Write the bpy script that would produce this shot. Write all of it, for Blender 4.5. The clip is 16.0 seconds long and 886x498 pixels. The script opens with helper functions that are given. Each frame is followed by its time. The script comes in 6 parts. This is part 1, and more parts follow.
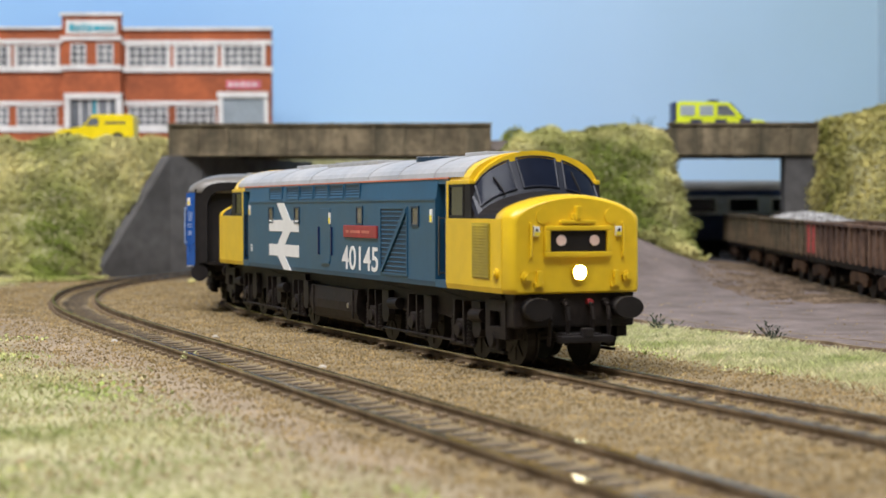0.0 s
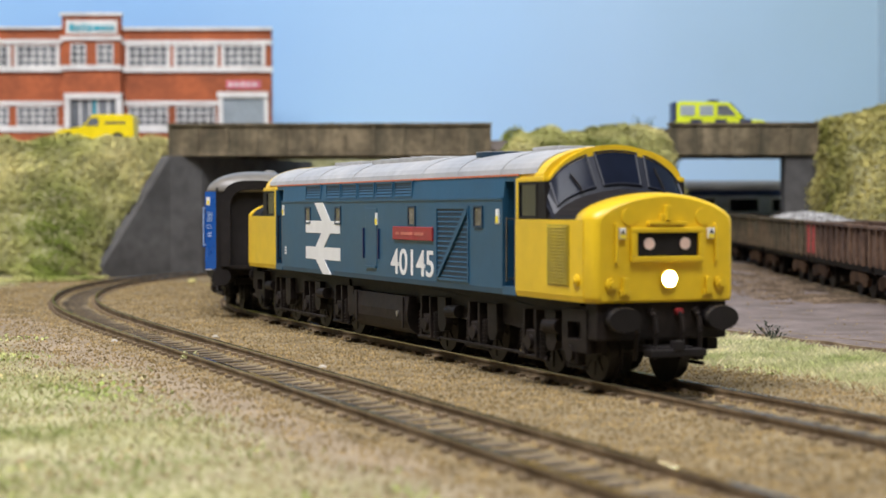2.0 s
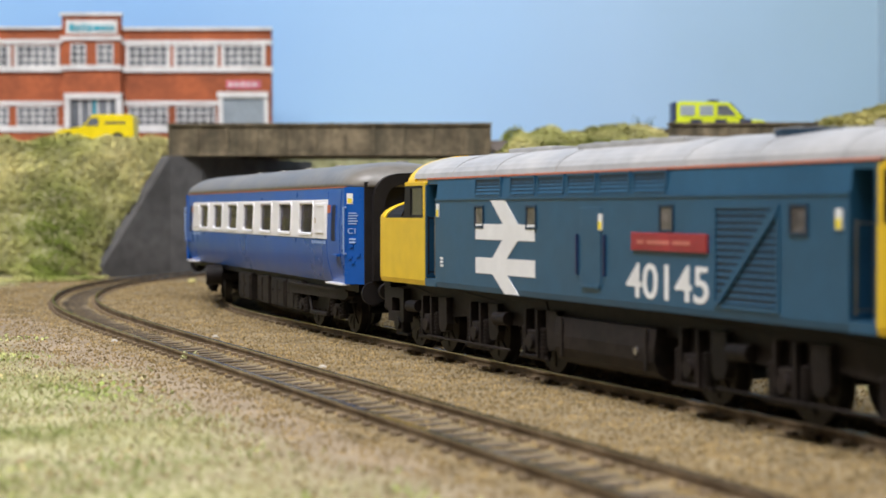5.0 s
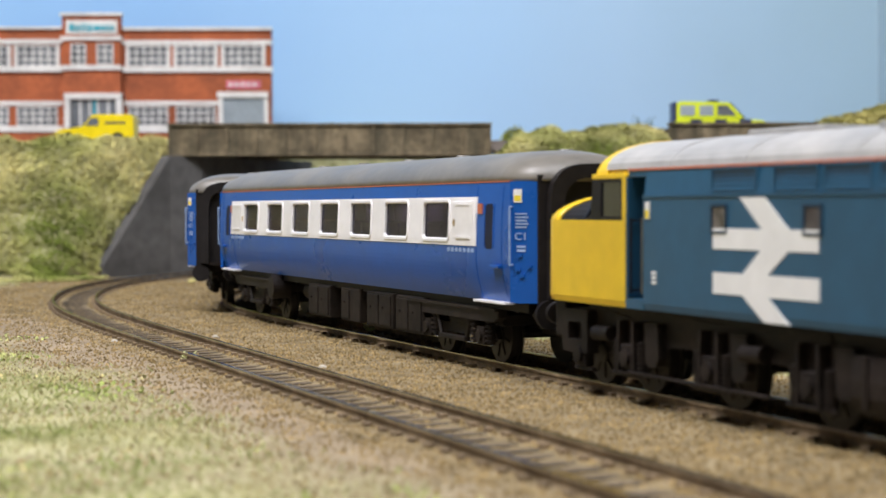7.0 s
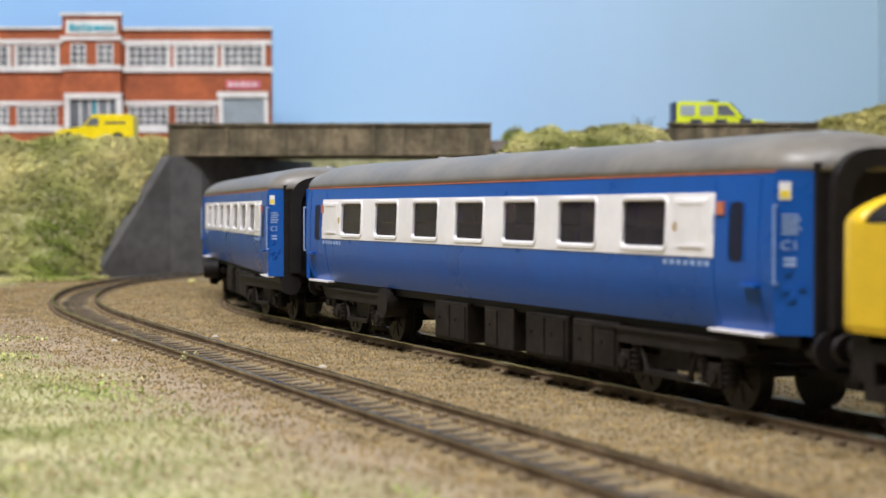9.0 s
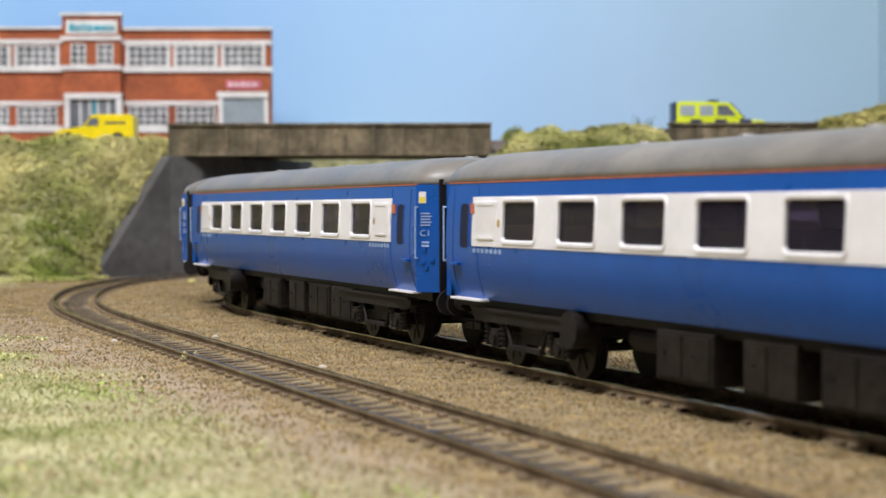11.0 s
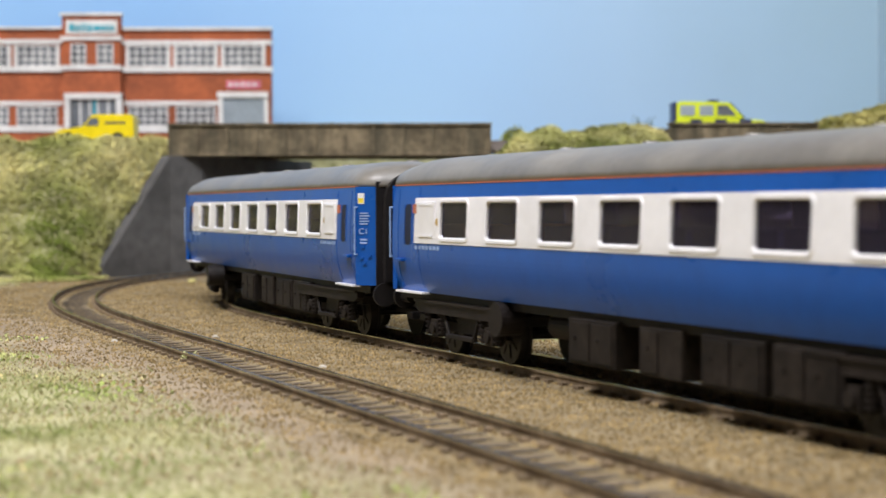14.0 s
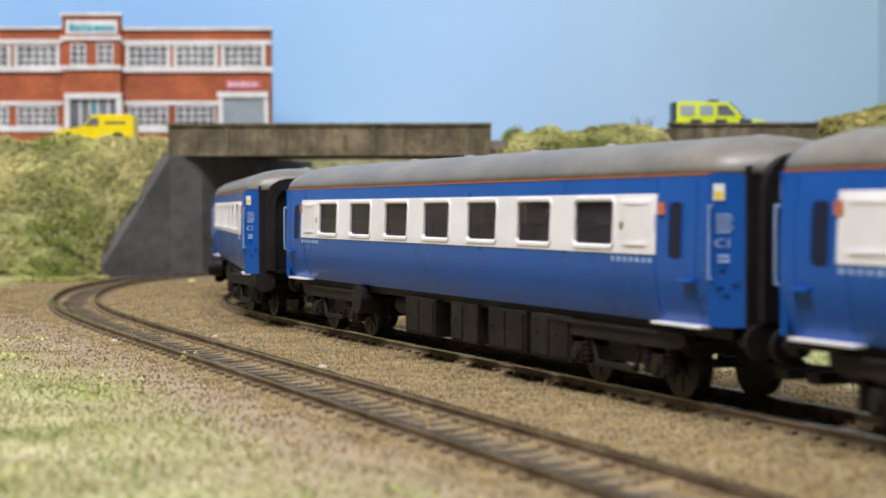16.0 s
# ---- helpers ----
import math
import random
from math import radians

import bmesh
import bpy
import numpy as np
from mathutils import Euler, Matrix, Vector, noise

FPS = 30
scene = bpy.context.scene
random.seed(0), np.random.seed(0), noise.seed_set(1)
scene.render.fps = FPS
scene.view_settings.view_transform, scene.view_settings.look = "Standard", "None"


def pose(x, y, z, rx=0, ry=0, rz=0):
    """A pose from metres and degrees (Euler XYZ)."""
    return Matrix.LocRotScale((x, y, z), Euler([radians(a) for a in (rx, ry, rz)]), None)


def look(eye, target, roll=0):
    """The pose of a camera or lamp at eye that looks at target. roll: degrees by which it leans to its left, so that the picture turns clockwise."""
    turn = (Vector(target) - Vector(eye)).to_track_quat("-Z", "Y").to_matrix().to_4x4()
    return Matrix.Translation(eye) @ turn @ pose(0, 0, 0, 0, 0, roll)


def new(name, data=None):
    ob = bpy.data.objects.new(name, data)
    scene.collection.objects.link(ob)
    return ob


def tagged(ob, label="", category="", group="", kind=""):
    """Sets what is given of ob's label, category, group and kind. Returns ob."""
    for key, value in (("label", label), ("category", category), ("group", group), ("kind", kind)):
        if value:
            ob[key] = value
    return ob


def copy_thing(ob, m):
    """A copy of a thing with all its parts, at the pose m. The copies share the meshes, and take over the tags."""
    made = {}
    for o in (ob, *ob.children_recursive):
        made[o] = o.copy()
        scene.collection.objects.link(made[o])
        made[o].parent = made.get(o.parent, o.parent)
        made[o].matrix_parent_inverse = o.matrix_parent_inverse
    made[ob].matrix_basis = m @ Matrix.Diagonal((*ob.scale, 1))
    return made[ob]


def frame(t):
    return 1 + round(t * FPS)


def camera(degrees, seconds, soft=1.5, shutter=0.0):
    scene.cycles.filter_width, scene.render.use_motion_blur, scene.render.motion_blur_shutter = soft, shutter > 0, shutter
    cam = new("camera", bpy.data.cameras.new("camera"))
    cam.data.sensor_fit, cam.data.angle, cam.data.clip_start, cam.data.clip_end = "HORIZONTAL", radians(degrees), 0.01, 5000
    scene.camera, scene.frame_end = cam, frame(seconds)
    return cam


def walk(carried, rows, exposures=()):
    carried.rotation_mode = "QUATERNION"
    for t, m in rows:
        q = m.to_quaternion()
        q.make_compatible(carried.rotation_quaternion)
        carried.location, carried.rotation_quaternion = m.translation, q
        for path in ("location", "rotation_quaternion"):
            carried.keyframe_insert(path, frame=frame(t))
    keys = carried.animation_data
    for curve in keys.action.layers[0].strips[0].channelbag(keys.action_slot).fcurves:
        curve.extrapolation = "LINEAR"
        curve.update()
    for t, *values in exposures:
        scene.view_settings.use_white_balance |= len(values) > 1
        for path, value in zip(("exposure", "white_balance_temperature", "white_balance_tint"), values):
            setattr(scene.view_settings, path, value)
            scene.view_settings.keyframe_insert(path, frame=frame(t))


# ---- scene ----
MM = 0.001            # lengths below are in millimetres of the model (scale 1:76)
CLIP = 16.0

# ---- camera ----
EYE = (0.0, 0.0, 0.03834)
cam = camera(29.28, CLIP, 1.5, 0.4)
cam.data.dof.use_dof = True
cam.data.dof.focus_distance = 0.475
cam.data.dof.aperture_fstop = 30.0
VIEW = look(EYE, (0.0, 1.0, 0.03834 - math.tan(radians(1.3537))), -0.09)
walk(cam, [(0.0, VIEW), (CLIP, VIEW)], [(0.0, 0.0, 6500, 10), (CLIP, 0.0, 6500, 10)])

# ---- light ----
world = bpy.data.worlds.new("world")
world.use_nodes = True
world.node_tree.nodes["Background"].inputs[0].default_value = (0.75, 0.85, 1.0, 1)
world.node_tree.nodes["Background"].inputs[1].default_value = 0.35
scene.world = world


def area_lamp(name, eye, target, size, size_y, watts, colour):
    data = bpy.data.lights.new(name, "AREA")
    data.shape, data.size, data.size_y = "RECTANGLE", size, size_y
    data.energy, data.color = watts, colour
    ob = new(name, data)
    ob.matrix_world = look(eye, target)
    return ob


area_lamp("ceiling_lamp", (-0.62, 0.12, 1.42), (-0.05, 0.6, 0.0), 0.55, 0.4, 30.0, (0.975, 0.96, 1.0))
# unseen fill lamp, added on the near side to brighten the train's front
area_lamp("ceiling_lamp", (0.2, -0.3, 1.40), (0.1, 0.8, 0.05), 0.9, 0.4, 22.5, (0.94, 0.95, 1.0))

# ---- materials ----
def material(name, colour, rough=0.6, metal=0.0, spread=0.12, scale=60.0, bump=0.0, bump_scale=400.0, second=None, amount=0.5,
             piece=0.0, coat=0.0, fine=6.0, gloss=0.5):
    """A painted or natural surface: colour broken by two sizes of noise, with fine relief."""
    m = bpy.data.materials.new(name)
    m.use_nodes = True
    nt = m.node_tree
    b = nt.nodes["Principled BSDF"]
    b.inputs["Roughness"].default_value = rough
    b.inputs["Metallic"].default_value = metal
    b.inputs["Coat Weight"].default_value = coat
    b.inputs["Specular IOR Level"].default_value = gloss
    co = nt.nodes.new("ShaderNodeTexCoord")
    n1 = nt.nodes.new("ShaderNodeTexNoise")
    n1.inputs["Scale"].default_value, n1.inputs["Detail"].default_value = scale, 5.0
    n2 = nt.nodes.new("ShaderNodeTexNoise")
    n2.inputs["Scale"].default_value, n2.inputs["Detail"].default_value = scale * fine, 3.0
    nt.links.new(co.outputs["Object"], n1.inputs["Vector"])
    nt.links.new(co.outputs["Object"], n2.inputs["Vector"])
    mix = nt.nodes.new("ShaderNodeMix")
    mix.data_type = "RGBA"
    other = second or tuple(min(1.0, c * (1 + 2.5 * spread)) for c in colour)
    mix.inputs["A"].default_value = (*[c * (1 - spread) for c in colour], 1)
    mix.inputs["B"].default_value = (*other, 1)
    ramp = nt.nodes.new("ShaderNodeMapRange")
    ramp.inputs["From Min"].default_value, ramp.inputs["From Max"].default_value = 0.62 - 0.5 * amount, 0.95 - 0.5 * amount
    nt.links.new(n1.outputs["Fac"], ramp.inputs["Value"])
    nt.links.new(ramp.outputs["Result"], mix.inputs["Factor"])
    hsv = nt.nodes.new("ShaderNodeHueSaturation")
    val = nt.nodes.new("ShaderNodeMapRange")
    val.inputs["From Min"].default_value, val.inputs["From Max"].default_value = 0.3, 0.7
    val.inputs["To Min"].default_value, val.inputs["To Max"].default_value = 1 - spread, 1 + spread
    nt.links.new(n2.outputs["Fac"], val.inputs["Value"])
    last = val.outputs["Result"]
    if piece:
        info = nt.nodes.new("ShaderNodeObjectInfo")
        isl = nt.nodes.new("ShaderNodeNewGeometry")
        add = nt.nodes.new("ShaderNodeMath")
        add.operation = "ADD"
        nt.links.new(info.outputs["Random"], add.inputs[0])
        nt.links.new(isl.outputs["Random Per Island"], add.inputs[1])
        frac = nt.nodes.new("ShaderNodeMath")
        frac.operation = "FRACT"
        nt.links.new(add.outputs[0], frac.inputs[0])
        pr = nt.nodes.new("ShaderNodeMapRange")
        pr.inputs["To Min"].default_value, pr.inputs["To Max"].default_value = 1 - piece, 1 + piece
        nt.links.new(frac.outputs[0], pr.inputs["Value"])
        mul = nt.nodes.new("ShaderNodeMath")
        mul.operation = "MULTIPLY"
        nt.links.new(last, mul.inputs[0])
        nt.links.new(pr.outputs["Result"], mul.inputs[1])
        last = mul.outputs[0]
    nt.links.new(last, hsv.inputs["Value"])
    nt.links.new(mix.outputs["Result"], hsv.inputs["Color"])
    nt.links.new(hsv.outputs["Color"], b.inputs["Base Color"])
    rr = nt.nodes.new("ShaderNodeMapRange")
    rr.inputs["To Min"].default_value, rr.inputs["To Max"].default_value = max(0.03, rough - 0.12), min(1.0, rough + 0.12)
    nt.links.new(n1.outputs["Fac"], rr.inputs["Value"])
    nt.links.new(rr.outputs["Result"], b.inputs["Roughness"])
    if bump:
        n3 = nt.nodes.new("ShaderNodeTexNoise")
        n3.inputs["Scale"].default_value, n3.inputs["Detail"].default_value = bump_scale, 4.0
        nt.links.new(co.outputs["Object"], n3.inputs["Vector"])
        bp = nt.nodes.new("ShaderNodeBump")
        bp.inputs["Strength"].default_value, bp.inputs["Distance"].default_value = bump, 0.001
        nt.links.new(n3.outputs["Fac"], bp.inputs["Height"])
        nt.links.new(bp.outputs["Normal"], b.inputs["Normal"])
    return m


def glowing(name, colour, strength):
    m = bpy.data.materials.new(name)
    m.use_nodes = True
    b = m.node_tree.nodes["Principled BSDF"]
    b.inputs["Base Color"].default_value = (*colour, 1)
    b.inputs["Emission Color"].default_value = (*colour, 1)
    b.inputs["Emission Strength"].default_value = strength
    return m


def glass(name, colour, rough=0.05, through_it=0.85):
    m = bpy.data.materials.new(name)
    m.use_nodes = True
    b = m.node_tree.nodes["Principled BSDF"]
    b.inputs["Base Color"].default_value = (*colour, 1)
    b.inputs["Roughness"].default_value = rough
    b.inputs["Transmission Weight"].default_value = through_it
    b.inputs["IOR"].default_value = 1.12
    return m


# train
BLUE = material("rail_blue_paint", (0.018, 0.082, 0.155), 0.42, spread=0.06, scale=40, bump=0.03, bump_scale=900)
YELLOW = material("warning_yellow_paint", (0.75, 0.50, 0.017), 0.36, spread=0.05, scale=40, bump=0.03, bump_scale=900)
ROOF_GREY = material("light_grey_roof_paint", (0.36, 0.36, 0.365), 0.45, spread=0.1, scale=45, second=(0.44, 0.43, 0.42), amount=0.5)
WHITE = material("white_lettering", (0.80, 0.80, 0.80), 0.45, spread=0.03)
CAB_BLACK = material("matt_black_paint", (0.014, 0.012, 0.012), 0.5, spread=0.15, gloss=0.2)
UNDER = material("weathered_black_underframe", (0.012, 0.0098, 0.0092), 0.55, spread=0.3, scale=90, second=(0.026, 0.0195, 0.017), amount=0.5, gloss=0.18)
WHEEL = material("dark_steel_wheel", (0.018, 0.015, 0.013), 0.5, metal=0.3, spread=0.25)
STEEL = material("worn_steel", (0.30, 0.28, 0.26), 0.35, metal=0.9, spread=0.2)
ORANGE = material("orange_line", (0.55, 0.16, 0.075), 0.5, spread=0.05)
RED = material("red_plate", (0.31, 0.03, 0.035), 0.45, spread=0.1)
PLATE_LETTER = material("dull_plate_lettering", (0.52, 0.16, 0.12), 0.5, spread=0.1)
BOX_BROWN = material("dark_brown_equipment", (0.016, 0.0125, 0.0105), 0.65, spread=0.3, scale=80, second=(0.030, 0.023, 0.018), amount=0.5, gloss=0.15)
LOCO_GLASS = material("dark_cab_glass", (0.012, 0.014, 0.018), 0.1, spread=0.1, coat=0.2)
COACH_BLUE = material("bright_blue_coach_paint", (0.009, 0.088, 0.375), 0.3, spread=0.05, scale=40, bump=0.02, bump_scale=900, gloss=0.22)
COACH_WHITE = material("coach_white_band", (0.87, 0.85, 0.86), 0.35, spread=0.03)
COACH_ROOF = material("weathered_grey_coach_roof", (0.165, 0.152, 0.135), 0.42, spread=0.1, scale=50, second=(0.23, 0.21, 0.18), amount=0.5)
COACH_GLASS = glass("tinted_coach_glass", (0.30, 0.26, 0.36), 0.04, 0.94)
SEAT = material("dark_blue_coach_seating", (0.012, 0.02, 0.10), 0.7)
INSIDE = material("brown_coach_interior", (0.34, 0.17, 0.06), 0.7)
WARN_YELLOW = material("yellow_notice", (0.85, 0.65, 0.05), 0.5)
MARK = material("pale_blue_grey_marking", (0.30, 0.42, 0.66), 0.5)
GOLD = material("gold_crest", (0.55, 0.36, 0.10), 0.4)
LAMP_GLOW = glowing("lit_headlamp", (1.0, 0.90, 0.60), 45.0)
DISC_GLOW = material("pale_pink_marker_lens", (0.75, 0.55, 0.48), 0.3)
# ground
GRAIN = material("ballast_grain", (0.262, 0.188, 0.086), 0.95, spread=0.2, scale=100, piece=0.45, gloss=0.2)
SLEEPER = material("dark_sleeper", (0.075, 0.060, 0.044), 0.9, spread=0.3, scale=90, second=(0.145, 0.114, 0.08), amount=0.5, piece=0.2, gloss=0.1)
RAIL = material("rusty_rail", (0.175, 0.118, 0.062), 0.75, spread=0.25, scale=100, second=(0.29, 0.215, 0.13), amount=0.5)
RAIL_TOP = material("worn_rail_top", (0.26, 0.21, 0.16), 0.15, metal=0.9, spread=0.2)
CHAIR = material("rusty_rail_chair", (0.19, 0.135, 0.08), 0.8, spread=0.25)
GRASS = material("static_grass", (0.36, 0.46, 0.12), 0.9, spread=0.22, scale=28, second=(0.68, 0.62, 0.37), amount=0.52, piece=0.3, gloss=0.2)
MOSS = material("ground_foam_scatter", (0.42, 0.51, 0.14), 0.9, spread=0.2, scale=35, second=(0.60, 0.58, 0.27), amount=0.5, piece=0.35, gloss=0.2)
MOSS_BROWN = material("olive_brown_scatter", (0.36, 0.32, 0.15), 0.9, spread=0.25, scale=45, piece=0.35, gloss=0.2)
GRASS_GREEN = material("lush_static_grass", (0.46, 0.53, 0.19), 0.9, spread=0.2, scale=45, second=(0.76, 0.70, 0.45), amount=0.62, piece=0.25, gloss=0.2)
FOLIAGE = material("olive_foliage", (0.25, 0.305, 0.055), 0.9, spread=0.3, scale=17, second=(0.74, 0.65, 0.29), amount=0.52, piece=0.22, gloss=0.2, fine=2.5)
FOLIAGE_DARK = material("dark_olive_foliage", (0.25, 0.245, 0.055), 0.9, spread=0.25, scale=22, second=(0.55, 0.47, 0.17), amount=0.5, piece=0.3, gloss=0.2)
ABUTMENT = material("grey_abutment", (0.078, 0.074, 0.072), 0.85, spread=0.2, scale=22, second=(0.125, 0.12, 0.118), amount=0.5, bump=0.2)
TARMAC = material("grey_yard_surface", (0.20, 0.165, 0.145), 0.95, spread=0.2, scale=40, second=(0.27, 0.225, 0.20), amount=0.5, bump=0.5, bump_scale=400)
BRICK = material("orange_red_brick", (0.36, 0.095, 0.035), 0.8, spread=0.15, scale=40, piece=0.1)
STONE = material("white_painted_stone", (0.72, 0.70, 0.68), 0.7, spread=0.06)
DARK_PANE = material("dark_window_pane", (0.15, 0.16, 0.175), 0.2, spread=0.2)
SHUTTER = material("grey_roller_shutter", (0.33, 0.38, 0.42), 0.5, spread=0.08)
SIGN_BLUE = material("turquoise_sign_lettering", (0.03, 0.33, 0.42), 0.6)
PINK = material("pink_sign", (0.62, 0.18, 0.24), 0.6)
VAN_YELLOW = material("yellow_van_paint", (0.85, 0.66, 0.01), 0.35, spread=0.04)
LIME = material("lime_yellow_paint", (0.72, 0.80, 0.03), 0.4, spread=0.04)
NAVY = material("navy_blue_paint", (0.012, 0.02, 0.08), 0.4, spread=0.1)
SCREEN_DARK = material("blue_black_screen_paint", (0.008, 0.010, 0.020), 0.5, spread=0.1)
# body blue with the shade behind slats put in; window frames share it
VENT_DARK = material("deep_blue_louvre_back", (0.008, 0.03, 0.06), 0.5, spread=0.1)
WINDOW_GREY = material("smoky_grey_glass", (0.085, 0.075, 0.075), 0.15, spread=0.3, scale=300)
GRILLE_OLIVE = material("olive_yellow_grille", (0.36, 0.27, 0.015), 0.5, spread=0.1)
DOOR_DARK = material("dark_door_glass", (0.010, 0.013, 0.035), 0.5, spread=0.1, gloss=0.2)
TYRE = material("black_rubber", (0.02, 0.02, 0.02), 0.85)
RUST = material("rusty_wagon_side", (0.12, 0.066, 0.042), 0.85, spread=0.3, scale=50, second=(0.20, 0.12, 0.075), amount=0.5)
WAGON_GREEN = material("faded_olive_wagon_side", (0.13, 0.105, 0.06), 0.85, spread=0.3, scale=50, second=(0.20, 0.13, 0.075), amount=0.45)
WAGON_RED = material("red_wagon_panel", (0.42, 0.05, 0.045), 0.8, spread=0.2)
DIRT = material("brown_siding_dirt", (0.15, 0.11, 0.075), 0.95, spread=0.3, scale=60, piece=0.35, gloss=0.1)
SCREEN_GLASS = material("glossy_dark_cab_glass", (0.008, 0.011, 0.022), 0.22, spread=0.1, gloss=0.12)
BOGIE_RUST = material("dark_rusty_bogie", (0.055, 0.032, 0.02), 0.85, spread=0.3, scale=60, second=(0.12, 0.07, 0.04), amount=0.4, gloss=0.1)
LOAD = material("grey_stone_load", (0.35, 0.34, 0.33), 0.95, spread=0.2, piece=0.4)
GREY_COACH = material("pale_grey_coach_band", (0.58, 0.62, 0.68), 0.5)
BACK_BLUE = material("dark_blue_coach_side", (0.015, 0.035, 0.11), 0.5)
PLASTER = material("plain_room_paint", (0.62, 0.60, 0.57), 0.9, spread=0.03, scale=3)
WOOD = material("varnished_baseboard_edge", (0.25, 0.16, 0.09), 0.6, spread=0.15, scale=8)


def ground_material():
    """Tan ballast, with grass-grown earth and the grey yard surface where the plan has them."""
    m = bpy.data.materials.new("layout_ground")
    m.use_nodes = True
    nt = m.node_tree
    b = nt.nodes["Principled BSDF"]
    b.inputs["Roughness"].default_value = 0.95
    co = nt.nodes.new("ShaderNodeTexCoord")

    def mottled(c0, c1, scale):
        n = nt.nodes.new("ShaderNodeTexNoise")
        n.inputs["Scale"].default_value, n.inputs["Detail"].default_value, n.inputs["Roughness"].default_value = scale, 8.0, 0.7
        nt.links.new(co.outputs["Object"], n.inputs["Vector"])
        r = nt.nodes.new("ShaderNodeValToRGB")
        r.color_ramp.elements[0].position, r.color_ramp.elements[1].position = 0.32, 0.68
        r.color_ramp.elements[0].color, r.color_ramp.elements[1].color = (*c0, 1), (*c1, 1)
        nt.links.new(n.outputs["Fac"], r.inputs["Fac"])
        return r.outputs["Color"]

    last = mottled((0.15, 0.109, 0.054), (0.325, 0.25, 0.137), 80)
    for name, colour in (("sand_cover", mottled((0.20, 0.152, 0.095), (0.385, 0.30, 0.20), 60)), ("grass_cover", mottled((0.23, 0.22, 0.08), (0.56, 0.52, 0.30), 42)),
                         ("yard_cover", mottled((0.105, 0.08, 0.068), (0.26, 0.208, 0.19), 40))):
        at = nt.nodes.new("ShaderNodeAttribute")
        at.attribute_name = name
        mix = nt.nodes.new("ShaderNodeMix")
        mix.data_type = "RGBA"
        nt.links.new(at.outputs["Fac"], mix.inputs["Factor"])
        nt.links.new(last, mix.inputs["A"])
        nt.links.new(colour, mix.inputs["B"])
        last = mix.outputs["Result"]
    nt.links.new(last, b.inputs["Base Color"])
    n = nt.nodes.new("ShaderNodeTexNoise")
    n.inputs["Scale"].default_value, n.inputs["Detail"].default_value = 900, 4.0
    nt.links.new(co.outputs["Object"], n.inputs["Vector"])
    bp = nt.nodes.new("ShaderNodeBump")
    bp.inputs["Strength"].default_value, bp.inputs["Distance"].default_value = 0.9, 0.0008
    nt.links.new(n.outputs["Fac"], bp.inputs["Height"])
    nt.links.new(bp.outputs["Normal"], b.inputs["Normal"])
    return m


GROUND_MAT = ground_material()


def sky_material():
    """The sky board's colour: blue, paler in the middle and greyer towards one end."""
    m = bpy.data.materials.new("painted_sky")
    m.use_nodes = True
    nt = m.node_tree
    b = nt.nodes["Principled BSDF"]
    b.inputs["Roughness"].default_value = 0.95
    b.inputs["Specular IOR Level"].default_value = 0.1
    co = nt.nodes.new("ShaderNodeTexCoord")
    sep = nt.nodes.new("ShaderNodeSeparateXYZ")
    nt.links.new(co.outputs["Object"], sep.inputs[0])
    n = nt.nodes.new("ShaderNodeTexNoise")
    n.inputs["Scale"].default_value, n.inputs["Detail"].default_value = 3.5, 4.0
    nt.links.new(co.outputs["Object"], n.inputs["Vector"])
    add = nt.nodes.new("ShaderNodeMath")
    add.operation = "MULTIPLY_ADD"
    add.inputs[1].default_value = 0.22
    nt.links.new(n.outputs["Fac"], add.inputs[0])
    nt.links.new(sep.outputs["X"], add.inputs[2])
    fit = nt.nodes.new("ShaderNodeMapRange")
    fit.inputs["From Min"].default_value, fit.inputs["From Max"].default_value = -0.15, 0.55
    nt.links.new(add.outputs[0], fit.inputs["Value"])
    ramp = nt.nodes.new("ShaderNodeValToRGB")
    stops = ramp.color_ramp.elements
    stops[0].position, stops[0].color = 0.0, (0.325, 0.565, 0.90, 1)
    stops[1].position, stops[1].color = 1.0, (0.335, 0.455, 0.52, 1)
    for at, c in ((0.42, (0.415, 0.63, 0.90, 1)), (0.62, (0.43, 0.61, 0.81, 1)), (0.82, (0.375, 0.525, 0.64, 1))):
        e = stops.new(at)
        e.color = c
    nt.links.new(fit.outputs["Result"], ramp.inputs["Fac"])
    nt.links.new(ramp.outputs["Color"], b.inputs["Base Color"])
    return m


